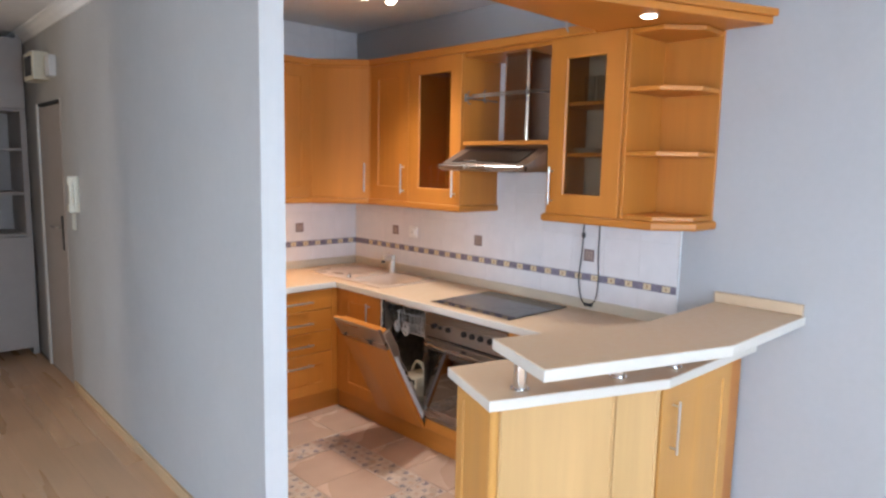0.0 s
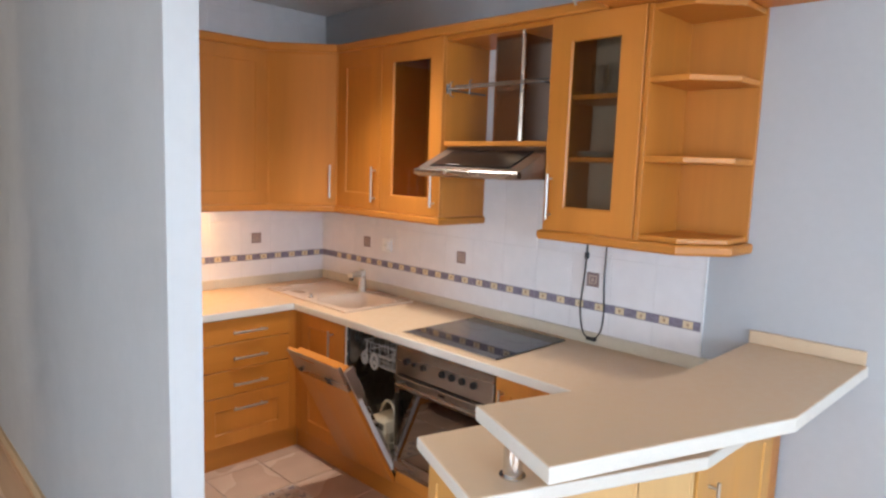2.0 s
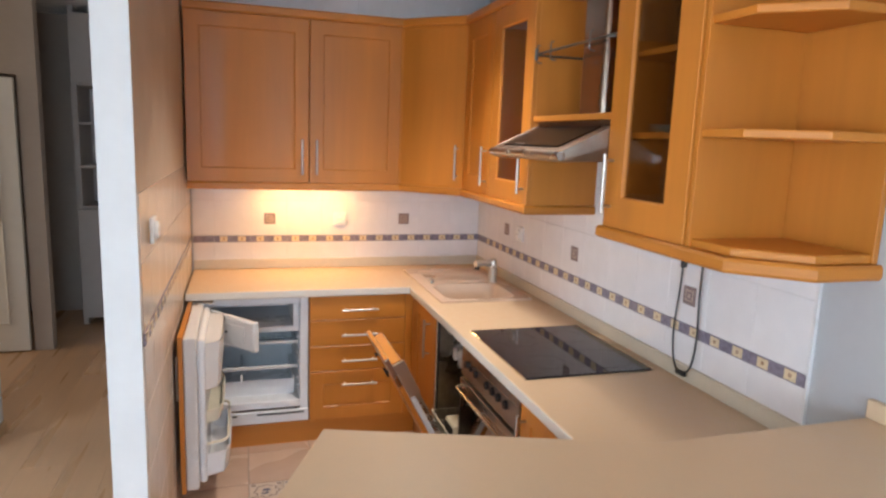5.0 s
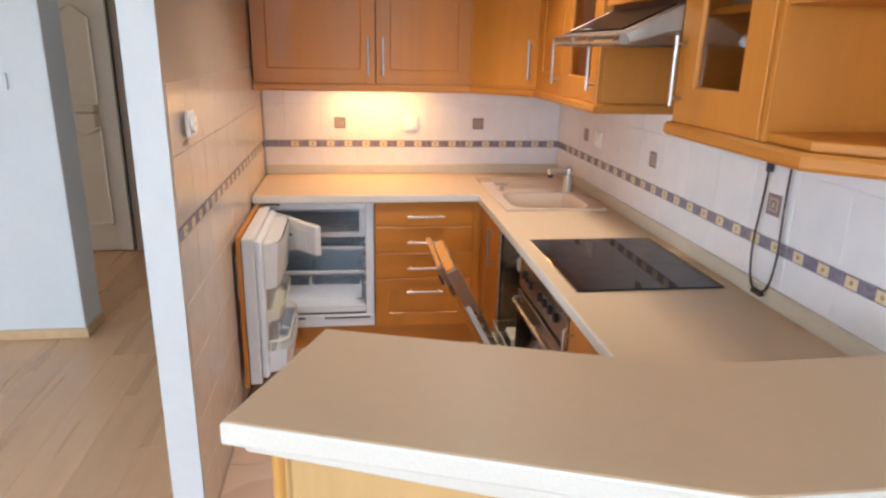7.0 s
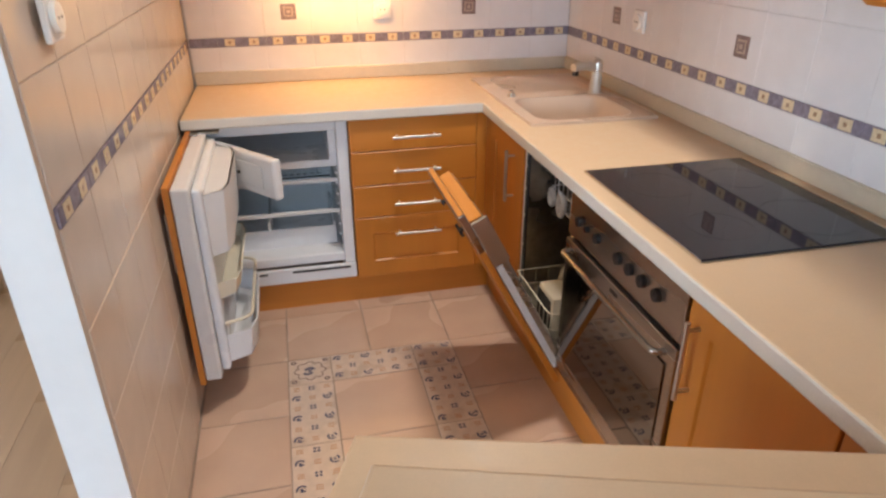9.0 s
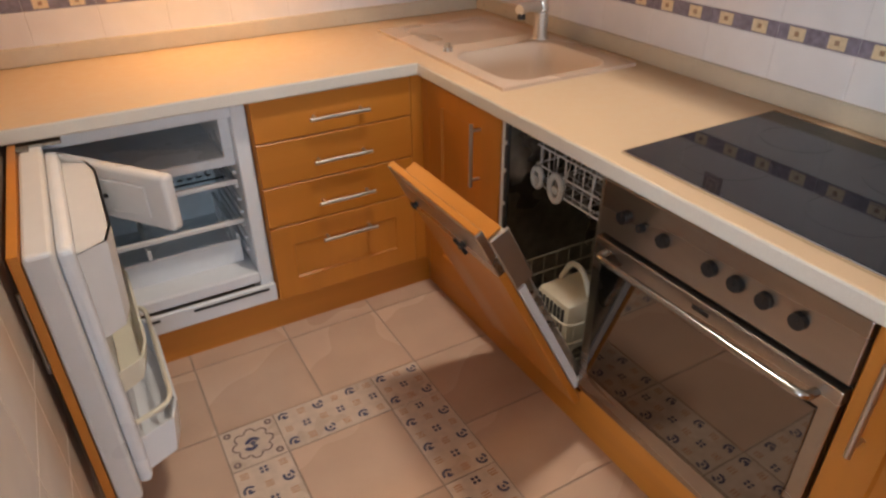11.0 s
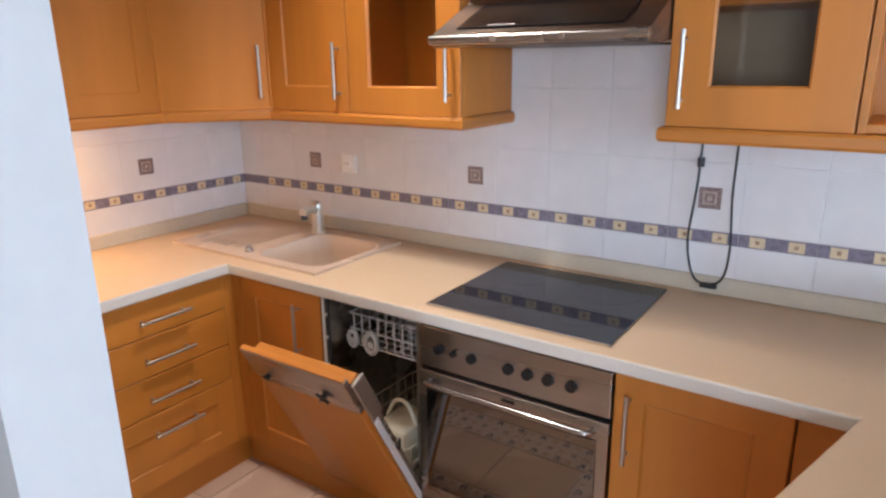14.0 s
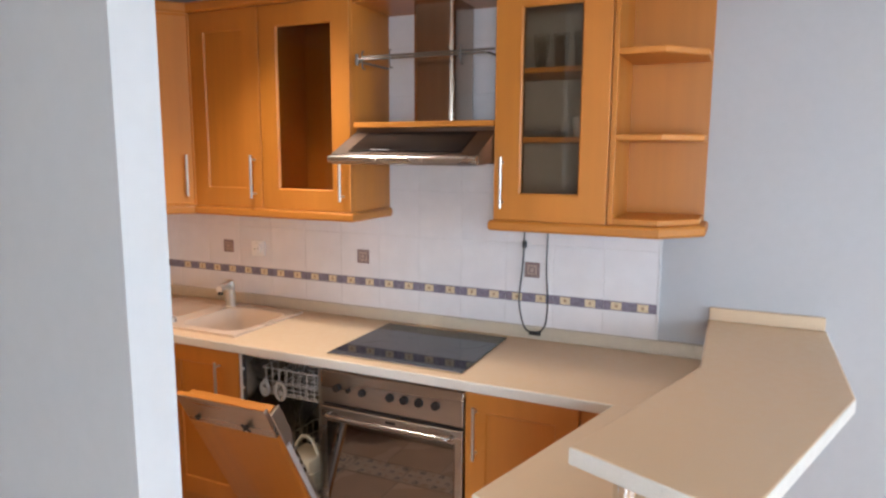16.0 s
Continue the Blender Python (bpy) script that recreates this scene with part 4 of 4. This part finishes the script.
tagged(part("worktop_upstand", box((-1.722, -0.022, 0.8505), (-0.0225, -0.002, 0.905), 0.004, 2), UPSTAND), "beige laminate upstand along the end wall", "upstand")
tagged(part("worktop_upstand", box((-0.022, -2.78, 0.8505), (-0.002, -0.002, 0.905), 0.004, 2), UPSTAND), "beige laminate upstand along the hob wall", "upstand")
bar_poly = [(-0.0015, -2.782), (-0.605, -2.786), (-1.292, -2.565), (-1.440, -2.906), (-0.712, -3.163), (-0.0015, -3.170)]
tagged(edged(part("breakfast_bar", slab(bar_poly, 0.964, 1.006, (), 0.006), [WORKTOP, EDGE])), "raised beige laminate bar top with angled corners", "bar top")
tagged(part("bar_upstand", box((-0.020, -2.785, 1.0065), (-0.002, -3.163, 1.055), 0.004, 2), WORKTOP), "beige laminate upstand behind the bar top", "upstand")
for x, y in ((-1.275, -2.682), (-0.895, -2.83), (-0.622, -2.905)):
    bp = thing("bar_post", pose(x, y, 0.8503), "short chrome post carrying the bar top", "post", "bar posts")
    part("tube", cyl(bmesh.new(), (0, 0, 0.004), (0, 0, 0.1095), 0.025, 24), CHROME, bp, "", True)
    part("flange", cyl(bmesh.new(), (0, 0, 0), (0, 0, 0.004), 0.034, 24), CHROME, bp, "", True)
    part("flange", cyl(bmesh.new(), (0, 0, 0.1096), (0, 0, 0.1134), 0.034, 24), CHROME, bp, "", True)

# peninsula cupboard below the bar
pn = thing("peninsula_cabinet", pose(0, 0, 0), "honey beech peninsula cupboard below the bar", "cabinet", base_group)
A0, A1, A2, A3 = Vector((-1.297, -2.400)), Vector((-1.396, -2.675)), Vector((-0.759, -2.939)), Vector((-0.02, -2.950))
body = [(-0.60, -2.62), (A0.x + 0.02, A0.y + 0.0), (A1.x + 0.022, A1.y + 0.015), (A2.x + 0.003, A2.y + 0.021), (A3.x, A3.y + 0.021), (-0.02, -2.62)]
part("body", slab(body, 0.0, WT - 0.001), WOOD, pn)


# peninsula fronts take the beech copies with daylight coloured in, the front palest
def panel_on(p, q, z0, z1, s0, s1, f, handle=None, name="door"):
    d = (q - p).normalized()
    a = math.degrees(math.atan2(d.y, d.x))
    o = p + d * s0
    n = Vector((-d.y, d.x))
    return shaker_door(pn, pose(o.x + n.x * 0.02, o.y + n.y * 0.02, z0, 0, 0, a), s1 - s0, z1 - z0, handle, False, f, name, WOOD_DAYLIT if name == "front_panel" else WOOD_PART_LIT)


LF = (A2 - A1).length
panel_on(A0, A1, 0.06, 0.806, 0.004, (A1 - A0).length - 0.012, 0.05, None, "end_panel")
part("corner_post", cyl(bmesh.new(), (A1.x + 0.012, A1.y + 0.012, 0.0), (A1.x + 0.012, A1.y + 0.012, 0.808), 0.018, 12), WOOD_PART_LIT, pn, "", True)
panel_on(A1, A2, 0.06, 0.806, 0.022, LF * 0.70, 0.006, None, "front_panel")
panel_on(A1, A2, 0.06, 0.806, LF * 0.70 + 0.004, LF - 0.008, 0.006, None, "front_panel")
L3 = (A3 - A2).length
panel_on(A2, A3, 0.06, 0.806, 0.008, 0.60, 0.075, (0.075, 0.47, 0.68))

# hob
hb = thing("hob", pose(0, 0, 0.8503), "black glass ceramic hob set in the worktop", "hob")
part("glass", box((-0.556, -2.012, 0.001), (-0.071, -1.451, 0.007), 0.002), HOB, hb)
for x in (-0.561, -0.0705):
    part("edge_trim", box((x, -2.012, 0), (x + 0.0045, -1.451, 0.0075), 0.001), CHROME, hb, "thin steel edge trim")
ZONE = mat("hob_print", (0.025, 0.025, 0.03), 0.15)
for x, y, r in ((-0.42, -1.60, 0.09), (-0.42, -1.87, 0.075), (-0.19, -1.60, 0.075), (-0.19, -1.87, 0.105)):
    bm = bmesh.new()
    seg = 40
    ring = [[bm.verts.new((x + k * math.cos(2 * math.pi * i / seg), y + k * math.sin(2 * math.pi * i / seg), 0.0073)) for i in range(seg)] for k in (r, r - 0.002)]
    for i in range(seg):
        bm.faces.new((ring[0][i], ring[0][(i + 1) % seg], ring[1][(i + 1) % seg], ring[1][i]))
    part("zone_ring", bm, ZONE, hb)


# ---- sink ----
def rrect(x0, x1, y0, y1, r, n=6):
    out = []
    for cx, cy, a0 in ((x1 - r, y1 - r, 0), (x0 + r, y1 - r, 90), (x0 + r, y0 + r, 180), (x1 - r, y0 + r, 270)):
        out += [(cx + r * math.cos(radians(a0 + 90 * i / n)), cy + r * math.sin(radians(a0 + 90 * i / n))) for i in range(n + 1)]
    return out


sn = thing("sink", pose(0, 0, 0.8503), "cream composite sink with one bowl and drainer", "sink")
X0, X1, Y0, Y1 = -0.538, -0.066, -0.975, -0.185
bowl = rrect(-0.495, -0.125, -0.950, -0.605, 0.075)
drain = rrect(-0.47, -0.10, -0.52, -0.215, 0.05)
bm = bmesh.new()
for loop, ya, yb in ((bowl, Y0, -0.56), (drain, -0.56, Y1)):
    cx, cy = sum(p[0] for p in loop) / len(loop), sum(p[1] for p in loop) / len(loop)
    top = [bm.verts.new((x, y, 0.010)) for x, y in loop]

    def edge_point(x, y):
        k = min((((X1 if x > cx else X0) - cx) / (x - cx)) if abs(x - cx) > 1e-6 else 9e9, (((yb if y > cy else ya) - cy) / (y - cy)) if abs(y - cy) > 1e-6 else 9e9)
        return cx + (x - cx) * k, cy + (y - cy) * k

    rim = [bm.verts.new((*edge_point(x, y), 0.010)) for x, y in loop]
    n = len(loop)
    for i in range(n):
        k = (i + 1) % n
        a, c = rim[i].co, rim[k].co
        bm.faces.new((top[i], top[k], rim[k], rim[i]))
        if abs(a.x - c.x) > 1e-5 and abs(a.y - c.y) > 1e-5:
            corner = bm.verts.new((a.x if abs(a.x - X0) < 1e-5 or abs(a.x - X1) < 1e-5 else c.x, a.y if abs(a.y - ya) < 1e-5 or abs(a.y - yb) < 1e-5 else c.y, 0.010))
            bm.faces.new((rim[i], rim[k], corner))
bx(bm, (X0 - 0.002, Y0 - 0.002, 0.0), (X0 + 0.0, Y1 + 0.002, 0.0098))
bx(bm, (X1, Y0 - 0.002, 0.0), (X1 + 0.002, Y1 + 0.002, 0.0098))
bx(bm, (X0, Y0 - 0.002, 0.0), (X1, Y0, 0.0098))
bx(bm, (X0, Y1, 0.0), (X1, Y1 + 0.002, 0.0098))
part("flange", bm, SINKM, sn)
bm = bmesh.new()
prev = None
for k, (s, z) in enumerate(((1.012, 0.0085), (0.985, 0.003), (0.95, -0.06), (0.90, -0.125), (0.78, -0.150), (0.12, -0.155))):
    cx, cy = -0.31, -0.7775
    ring = [bm.verts.new((cx + (x - cx) * s, cy + (y - cy) * s, z)) for x, y in bowl]
    if prev:
        for i in range(len(ring)):
            bm.faces.new((prev[i], prev[(i + 1) % len(ring)], ring[(i + 1) % len(ring)], ring[i]))
    prev = ring
bm.faces.new(prev)
prev = None
for s, z in ((1.01, 0.0085), (0.97, 0.003)):
    cx, cy = -0.285, -0.3675
    ring = [bm.verts.new((cx + (x - cx) * s, cy + (y - cy) * s, z)) for x, y in drain]
    if prev:
        for i in range(len(ring)):
            bm.faces.new((prev[i], prev[(i + 1) % len(ring)], ring[(i + 1) % len(ring)], ring[i]))
    prev = ring
bm.faces.new(prev)
part("basin", bm, SINKM, sn, "", True)
part("waste", cyl(bmesh.new(), (-0.31, -0.7775, -0.1545), (-0.31, -0.7775, -0.150), 0.04, 24), CHROME, sn, "steel waste")
bm = cyl(bmesh.new(), (-0.475, -0.567, 0.010), (-0.475, -0.567, 0.022), 0.018, 18, 0.014)
cyl(bm, (-0.475, -0.567, 0.022), (-0.475, -0.567, 0.032), 0.011, 16)
part("waste_knob", bm, CHROME, sn, "chrome waste knob", True)
tap = thing("mixer_tap", pose(-0.128, -0.588, 0.8605, 0, 0, 0), "satin metal single-lever mixer tap with pull-out head", "tap")
bm = cyl(bmesh.new(), (0, 0, 0), (0, 0, 0.006), 0.030, 20, 0.028)
cyl(bm, (0, 0, 0.006), (0, 0, 0.085), 0.0245, 20, 0.0225)
part("column", bm, TAPM, tap, "", True)
bm = cyl(bmesh.new(), (0, 0, 0.0855), (0, 0, 0.092), 0.0235, 20)
part("collar", bm, CHROME, tap, "chrome collar ring", True)
bm = cyl(bmesh.new(), (0, 0, 0.0925), (0, 0, 0.122), 0.0235, 20, 0.020)
cyl(bm, (0, 0, 0.122), (0, 0, 0.130), 0.020, 20, 0.010)
part("lever_cap", bm, TAPM, tap, "", True)
part("spout", tube(bmesh.new(), bend([(-0.005, -0.002, 0.096), (-0.058, -0.020, 0.114), (-0.120, -0.042, 0.110)], 6, 0.03), 0.0165, 14), TAPM, tap, "", True)
part("spray_nozzle", cyl(bmesh.new(), (-0.108, -0.038, 0.098), (-0.109, -0.038, 0.080), 0.013, 14), BLACK, tap, "black spray nozzle", True)
part("lever", bx(bmesh.new(), (0.006, -0.010, 0.126), (0.014, 0.05, 0.132), 0.002), TAPM, tap)


# ---- sockets and cord ----
SOCKETM = mat("glossy_white_plastic", (0.86, 0.85, 0.82), 0.22)


def socket(m, label):
    s = thing("socket", m, label, "socket", "wall sockets")
    part("plate", box((-0.04, -0.012, -0.04), (0.04, 0, 0.04), 0.004, 2), SOCKETM, s)
    bm = cyl(bmesh.new(), (0, -0.0125, 0), (0, -0.022, 0), 0.028, 24, 0.026)
    part("insert", bm, SOCKETM, s, "", True)
    for x in (-0.009, 0.009):
        part("pin_hole", cyl(bmesh.new(), (x, -0.0222, 0), (x, -0.0226, 0), 0.003, 10), BLACK, s)
    return s


socket(pose(-0.90, -0.0105, 1.142), "white round-insert wall socket on the tiles")
socket(HOODSIDE(-0.678, 1.142, -0.0105), "white round-insert wall socket on the tiles")
socket(pose(-1.7235, -1.735, 1.325, 0, 0, 90), "white round-insert wall socket on the side tiles")
cd = thing("power_cord", pose(0, 0, 0), "black cord loop with inline switch hanging from cabinet", "cord")
bm = tube(bmesh.new(), bend([(-0.022, -2.066, 1.335), (-0.022, -2.062, 1.18), (-0.024, -2.045, 1.0), (-0.030, -2.072, 0.892), (-0.034, -2.118, 0.878), (-0.032, -2.165, 0.900), (-0.024, -2.172, 1.0), (-0.022, -2.160, 1.15), (-0.022, -2.163, 1.335)], 6, 0.05), 0.0035, 6)
part("cable", bm, BLACK, cd, "", True)
part("inline_switch", box((-0.044, -2.148, 0.872), (-0.028, -2.098, 0.888), 0.005, 2), BLACK, cd)
part("plug", cyl(bmesh.new(), (-0.022, -2.066, 1.262), (-0.022, -2.066, 1.235), 0.010, 12), BLACK, cd)


# ---- tiles ----
def box_mesh(name, w, h, t, bev, material):
    bm = bmesh.new()
    vs = [bm.verts.new((x, y, z)) for y, i in ((0, 0), (-t + bev, 0), (-t, bev)) for x, z in ((i, i), (w - i, i), (w - i, h - i), (i, h - i))]
    for r in (0, 4):
        for i in range(4):
            bm.faces.new((vs[r + i], vs[r + (i + 1) % 4], vs[r + 4 + (i + 1) % 4], vs[r + 4 + i]))
    bm.faces.new(vs[8:12])
    bmesh.ops.recalc_face_normals(bm, faces=bm.faces[:])
    me = bpy.data.meshes.new(name)
    bm.to_mesh(me)
    bm.free()
    me.materials.append(material)
    return me


def plate(bm, x0, x1, z0, z1, y, mi):
    vs = [bm.verts.new(c) for c in ((x0, y, z0), (x1, y, z0), (x1, y, z1), (x0, y, z1))]
    bm.faces.new(vs).material_index = mi


def border_mesh(w, h=0.038, t=0.0065):
    bm = bx(bmesh.new(), (0, -t, 0), (w, 0, h), 0.001, 0)
    for cx in (w * 0.25, w * 0.75):
        if w > 0.15:
            bx(bm, (cx - 0.021, -t - 0.0008, 0.004), (cx + 0.021, -t, h - 0.004), 0, 1)
            bx(bm, (cx - 0.0055, -t - 0.0014, h / 2 - 0.0055), (cx + 0.0055, -t - 0.0008, h / 2 + 0.0055), 0, 2)
    me = bpy.data.meshes.new("border_tile")
    bmesh.ops.recalc_face_normals(bm, faces=bm.faces[:])
    bm.to_mesh(me)
    bm.free()
    for m in (BLUE, CREAM, BROWN):
        me.materials.append(m)
    return me


def motif_tile(parent, m):
    t = 0.0062
    bm = bx(bmesh.new(), (-0.032, -t - 0.0012, -0.032), (0.032, -t + 0.0005, 0.032), 0.0005, 0)
    bx(bm, (-0.020, -t - 0.0018, -0.020), (0.020, -t - 0.0012, 0.020), 0, 1)
    bx(bm, (-0.014, -t - 0.0024, -0.014), (0.014, -t - 0.0018, 0.014), 0, 0)
    bx(bm, (-0.007, -t - 0.003, -0.007), (0.007, -t - 0.0024, 0.007), 0, 1)
    ob = part("motif_inset", bm, [MOTIF, MOTIF_PALE], parent, "mauve square inset tile")
    ob.matrix_world = m


MESHES = {}
J = 0.002


def tile_wall(parent, m, edges, rows, borders, T=0.006, glaze=TILE):
    """Tiles on a wall: m maps x along the wall, z up, -y out of it."""
    for z0, z1, keep in rows:
        for a, b in zip(edges, edges[1:]):
            if keep and not keep(a, b):
                continue
            w, h = round(b - a - J, 4), round(z1 - z0 - J, 4)
            if w < 0.01:
                continue
            key = (w, h, T, glaze.name)
            if key not in MESHES:
                MESHES[key] = box_mesh("wall_tile", w, h, T, 0.0014, glaze)
            ob = new("tile", MESHES[key])
            ob.parent = parent
            ob.matrix_world = m @ pose(a + J / 2, 0, z0 + J / 2)
    for a, b in zip(edges, edges[1:]):
        w = round(b - a - 0.001, 4)
        if w < 0.01 or not borders:
            continue
        if ("b", w) not in MESHES:
            MESHES["b", w] = border_mesh(w)
        ob = new("border_tile", MESHES["b", w])
        ob.parent = parent
        ob.matrix_world = m @ pose(a + 0.0005, 0, 1.005)


def all_rows(z_from):
    rs = [(z_from, 1.004, None)]
    z = 1.044
    while z < CEIL - 0.01:
        rs.append((z, min(z + 0.2045, CEIL), None))
        z += 0.2045
    return rs


P = 0.2045
hood_edges = [0.0] + [2.597 - P * k for k in range(12, -1, -1)]
grout_bed = tagged(part("tile_bed", box((-0.0086, -2.597, 0.86), (-0.0005, -0.0005, 2.262)), GROUT, wall_hood), "grey grout between the wall tiles")
tile_wall(wall_hood, HOODSIDE(0, 0, -0.004), hood_edges, [r for r in all_rows(0.868) if r[1] < 2.28], True)
part("tile_trim", box((-0.012, -2.605, 0.90), (-0.0005, -2.598, 1.345), 0.001), PLASTIC, wall_hood, "white tile edge trim")
tagged(part("tile_bed", box((-1.725, -0.0046, 0.86), (-0.0115, -0.0004, CEIL - 0.001)), GROUT, wall_back), "grey grout between the wall tiles")
back_edges = [-1.725] + [-1.61 + 0.2013 * k for k in range(9)]
back_edges[-1] = -0.0115
tile_wall(wall_back, pose(0, 0, 0), back_edges, all_rows(0.868), True)
side_edges = [0.012] + [1.912 - 0.2045 * k for k in range(9, -1, -1)]
# the partition's white tiles, tinted for the warm shade on that side
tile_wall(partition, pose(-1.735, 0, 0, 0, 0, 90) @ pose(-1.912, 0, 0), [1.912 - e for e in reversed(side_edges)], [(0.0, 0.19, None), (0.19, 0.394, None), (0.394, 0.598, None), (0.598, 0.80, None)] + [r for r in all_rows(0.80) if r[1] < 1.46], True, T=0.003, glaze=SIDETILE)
for y in (-0.482, -1.286, -2.098):
    motif_tile(wall_hood, HOODSIDE(y, 1.142, -0.0048))
for x in (-1.303, -0.503):
    motif_tile(wall_back, pose(x, -0.0005, 1.142))

# kitchen floor tiles
U, B = 0.3125, 0.1565


def floor_mesh(w, h, material):
    key = (round(w, 4), round(h, 4), material.name)
    if key not in MESHES:
        me = box_mesh("floor_tile", w, h, 0.006, 0.0015, material)
        MESHES[key] = me
    return MESHES[key]


def floor_tile(x0, x1, y0, y1, material=FTILE, name="tile"):
    j = 0.005
    ob = new(name, floor_mesh(x1 - x0 - j, y1 - y0 - j, material))
    ob.parent = kitchen_floor
    ob.matrix_world = Matrix(((1, 0, 0, x0 + j / 2), (0, 0, 1, y0 + j / 2), (0, -1, 0, -0.0055), (0, 0, 0, 1)))
    return ob


def decor_mesh(w, h, medallion):
    """A patterned floor tile: dark blue scrolls and ochre dashes on cream."""
    bm = bmesh.new()
    j = 0.004
    bx(bm, (j / 2, j / 2, -0.006), (w - j / 2, h - j / 2, 0.0), 0.001, 0)

    def disc(cx, cy, r, mi, a0=0.0, a1=6.2832, hole=0.0):
        n = 10
        out = [bm.verts.new((cx + r * math.cos(a0 + (a1 - a0) * i / n), cy + r * math.sin(a0 + (a1 - a0) * i / n), 0.0004)) for i in range(n + 1)]
        inn = [bm.verts.new((cx + hole * math.cos(a0 + (a1 - a0) * i / n), cy + hole * math.sin(a0 + (a1 - a0) * i / n), 0.0004)) for i in range(n + 1)]
        for i in range(n):
            bm.faces.new((out[i], out[i + 1], inn[i + 1], inn[i])).material_index = mi

    def dash(cx, cy, l, t, mi):
        vs = [bm.verts.new(c) for c in ((cx - l, cy - t, 0.0004), (cx + l, cy - t, 0.0004), (cx + l, cy + t, 0.0004), (cx - l, cy + t, 0.0004))]
        bm.faces.new(vs).material_index = mi

    if medallion:
        c = w / 2
        for i in range(8):
            a = i * math.pi / 4
            disc(c + 0.042 * math.cos(a), c + 0.042 * math.sin(a), 0.017, 3, a - 1.7, a + 1.7, 0.012)
        disc(c, c, 0.022, 1, 0.3, 3.0, 0.010)
        disc(c - 0.008, c - 0.006, 0.020, 1, 3.4, 6.0, 0.008)
        disc(c, c, 0.008, 1, 0, 6.2832, 0.002)
        for x, y in ((0.02, 0.02), (w - 0.02, 0.02), (0.02, h - 0.02), (w - 0.02, h - 0.02)):
            disc(x, y, 0.011, 3, 0, 6.2832, 0.004)
    else:
        nx, ny = (6, 3) if w > h else (3, 6) if h > w else (3, 3)
        for i in range(nx):
            for k in range(ny):
                cx, cy = w * (i + 0.5) / nx, h * (k + 0.5) / ny
                s = (i + 2 * k) % 4
                if (i + k) % 2 == 0:
                    if (k if w > h else i) != 1:
                        disc(cx, cy, 0.017, 1, 0.5 + s, 3.6 + s, 0.010)
                        disc(cx + 0.003, cy + 0.002, 0.013, 1, 3.9 + s, 5.6 + s, 0.006)
                        disc(cx, cy, 0.005, 1, 0, 6.2832, 0.0)
                    else:
                        for a in range(4):
                            disc(cx + 0.009 * math.cos(a * 1.571 + 0.785), cy + 0.009 * math.sin(a * 1.571 + 0.785), 0.005, 1)
                else:
                    for q in (-0.008, 0, 0.008):
                        dash(cx, cy + q, 0.011, 0.0018, 2)
    me = bpy.data.meshes.new("decor_tile")
    bm.to_mesh(me)
    bm.free()
    for m in (DECOR, NAVY, OCHRE, MOTIF):
        me.materials.append(m)
    return me


PX0, PY1 = -1.442, -0.937
cols = [PX0 - U, PX0, PX0 + U, PX0 + 2 * U, PX0 + 2 * U + 0.30]
for r in range(-2, 4):
    y1 = PY1 - U * r
    y0 = y1 - U
    inside = 0 <= r <= 2
    for c in range(4):
        if inside and c in (1, 2):
            continue
        floor_tile(max(cols[c], -1.729), cols[c + 1], max(y0, -2.155), min(y1, -0.30))
MED, LEAF, HOR, VER = decor_mesh(B, B, True), decor_mesh(B, B, False), decor_mesh(U, B, False), decor_mesh(B, U, False)


def decor(me, x, y):
    ob = new("patterned_tile", me)
    ob.parent = kitchen_floor
    ob.matrix_world = pose(x, y, 0.0005)


PY0 = PY1 - 3 * U
for x in (PX0, PX0 + B + U):
    for y in (PY1 - B, PY0):
        decor(MED if x == PX0 else LEAF, x, y)
    for k in range(2):
        decor(VER, x, PY0 + B + U * k)
for y in (PY1 - B, PY0):
    decor(HOR, PX0 + B, y)
for k in range(2):
    floor_tile(PX0 + B, PX0 + B + U, PY0 + B + U * k, PY0 + B + U * (k + 1))

# laminate planks of living room and hall, running along y
PW, PL = 0.195, 1.29
meP = {}


def plank(x0, x1, y0, y1):
    w, l = round(x1 - x0 - 0.0006, 4), round(y1 - y0 - 0.0006, 4)
    if w < 0.02 or l < 0.02:
        return
    if (w, l) not in meP:
        bm = bx(bmesh.new(), (0, 0, -0.0115), (w, l, 0.0), 0.0007)
        me = bpy.data.meshes.new("plank")
        bmesh.ops.recalc_face_normals(bm, faces=bm.faces[:])
        bm.to_mesh(me)
        bm.free()
        me.materials.append(PLANK)
        meP[w, l] = me
    ob = new("plank", meP[w, l])
    ob.parent = subfloor
    ob.matrix_world = pose(x0, y0, 0)


i = 0
x = -6.0
while x < 0 - 0.01:
    x1 = min(x + PW, 0.0)
    if x < -1.735 < x1:
        x1 = -1.735
    off = (0.43 * i) % PL
    y = -7.0 - off
    top = 2.5 if x1 <= -1.73 else -2.157
    while y < top:
        plank(x, x1, max(y, -7.0), min(y + PL, top))
        y += PL
    x = x1
    i += 1
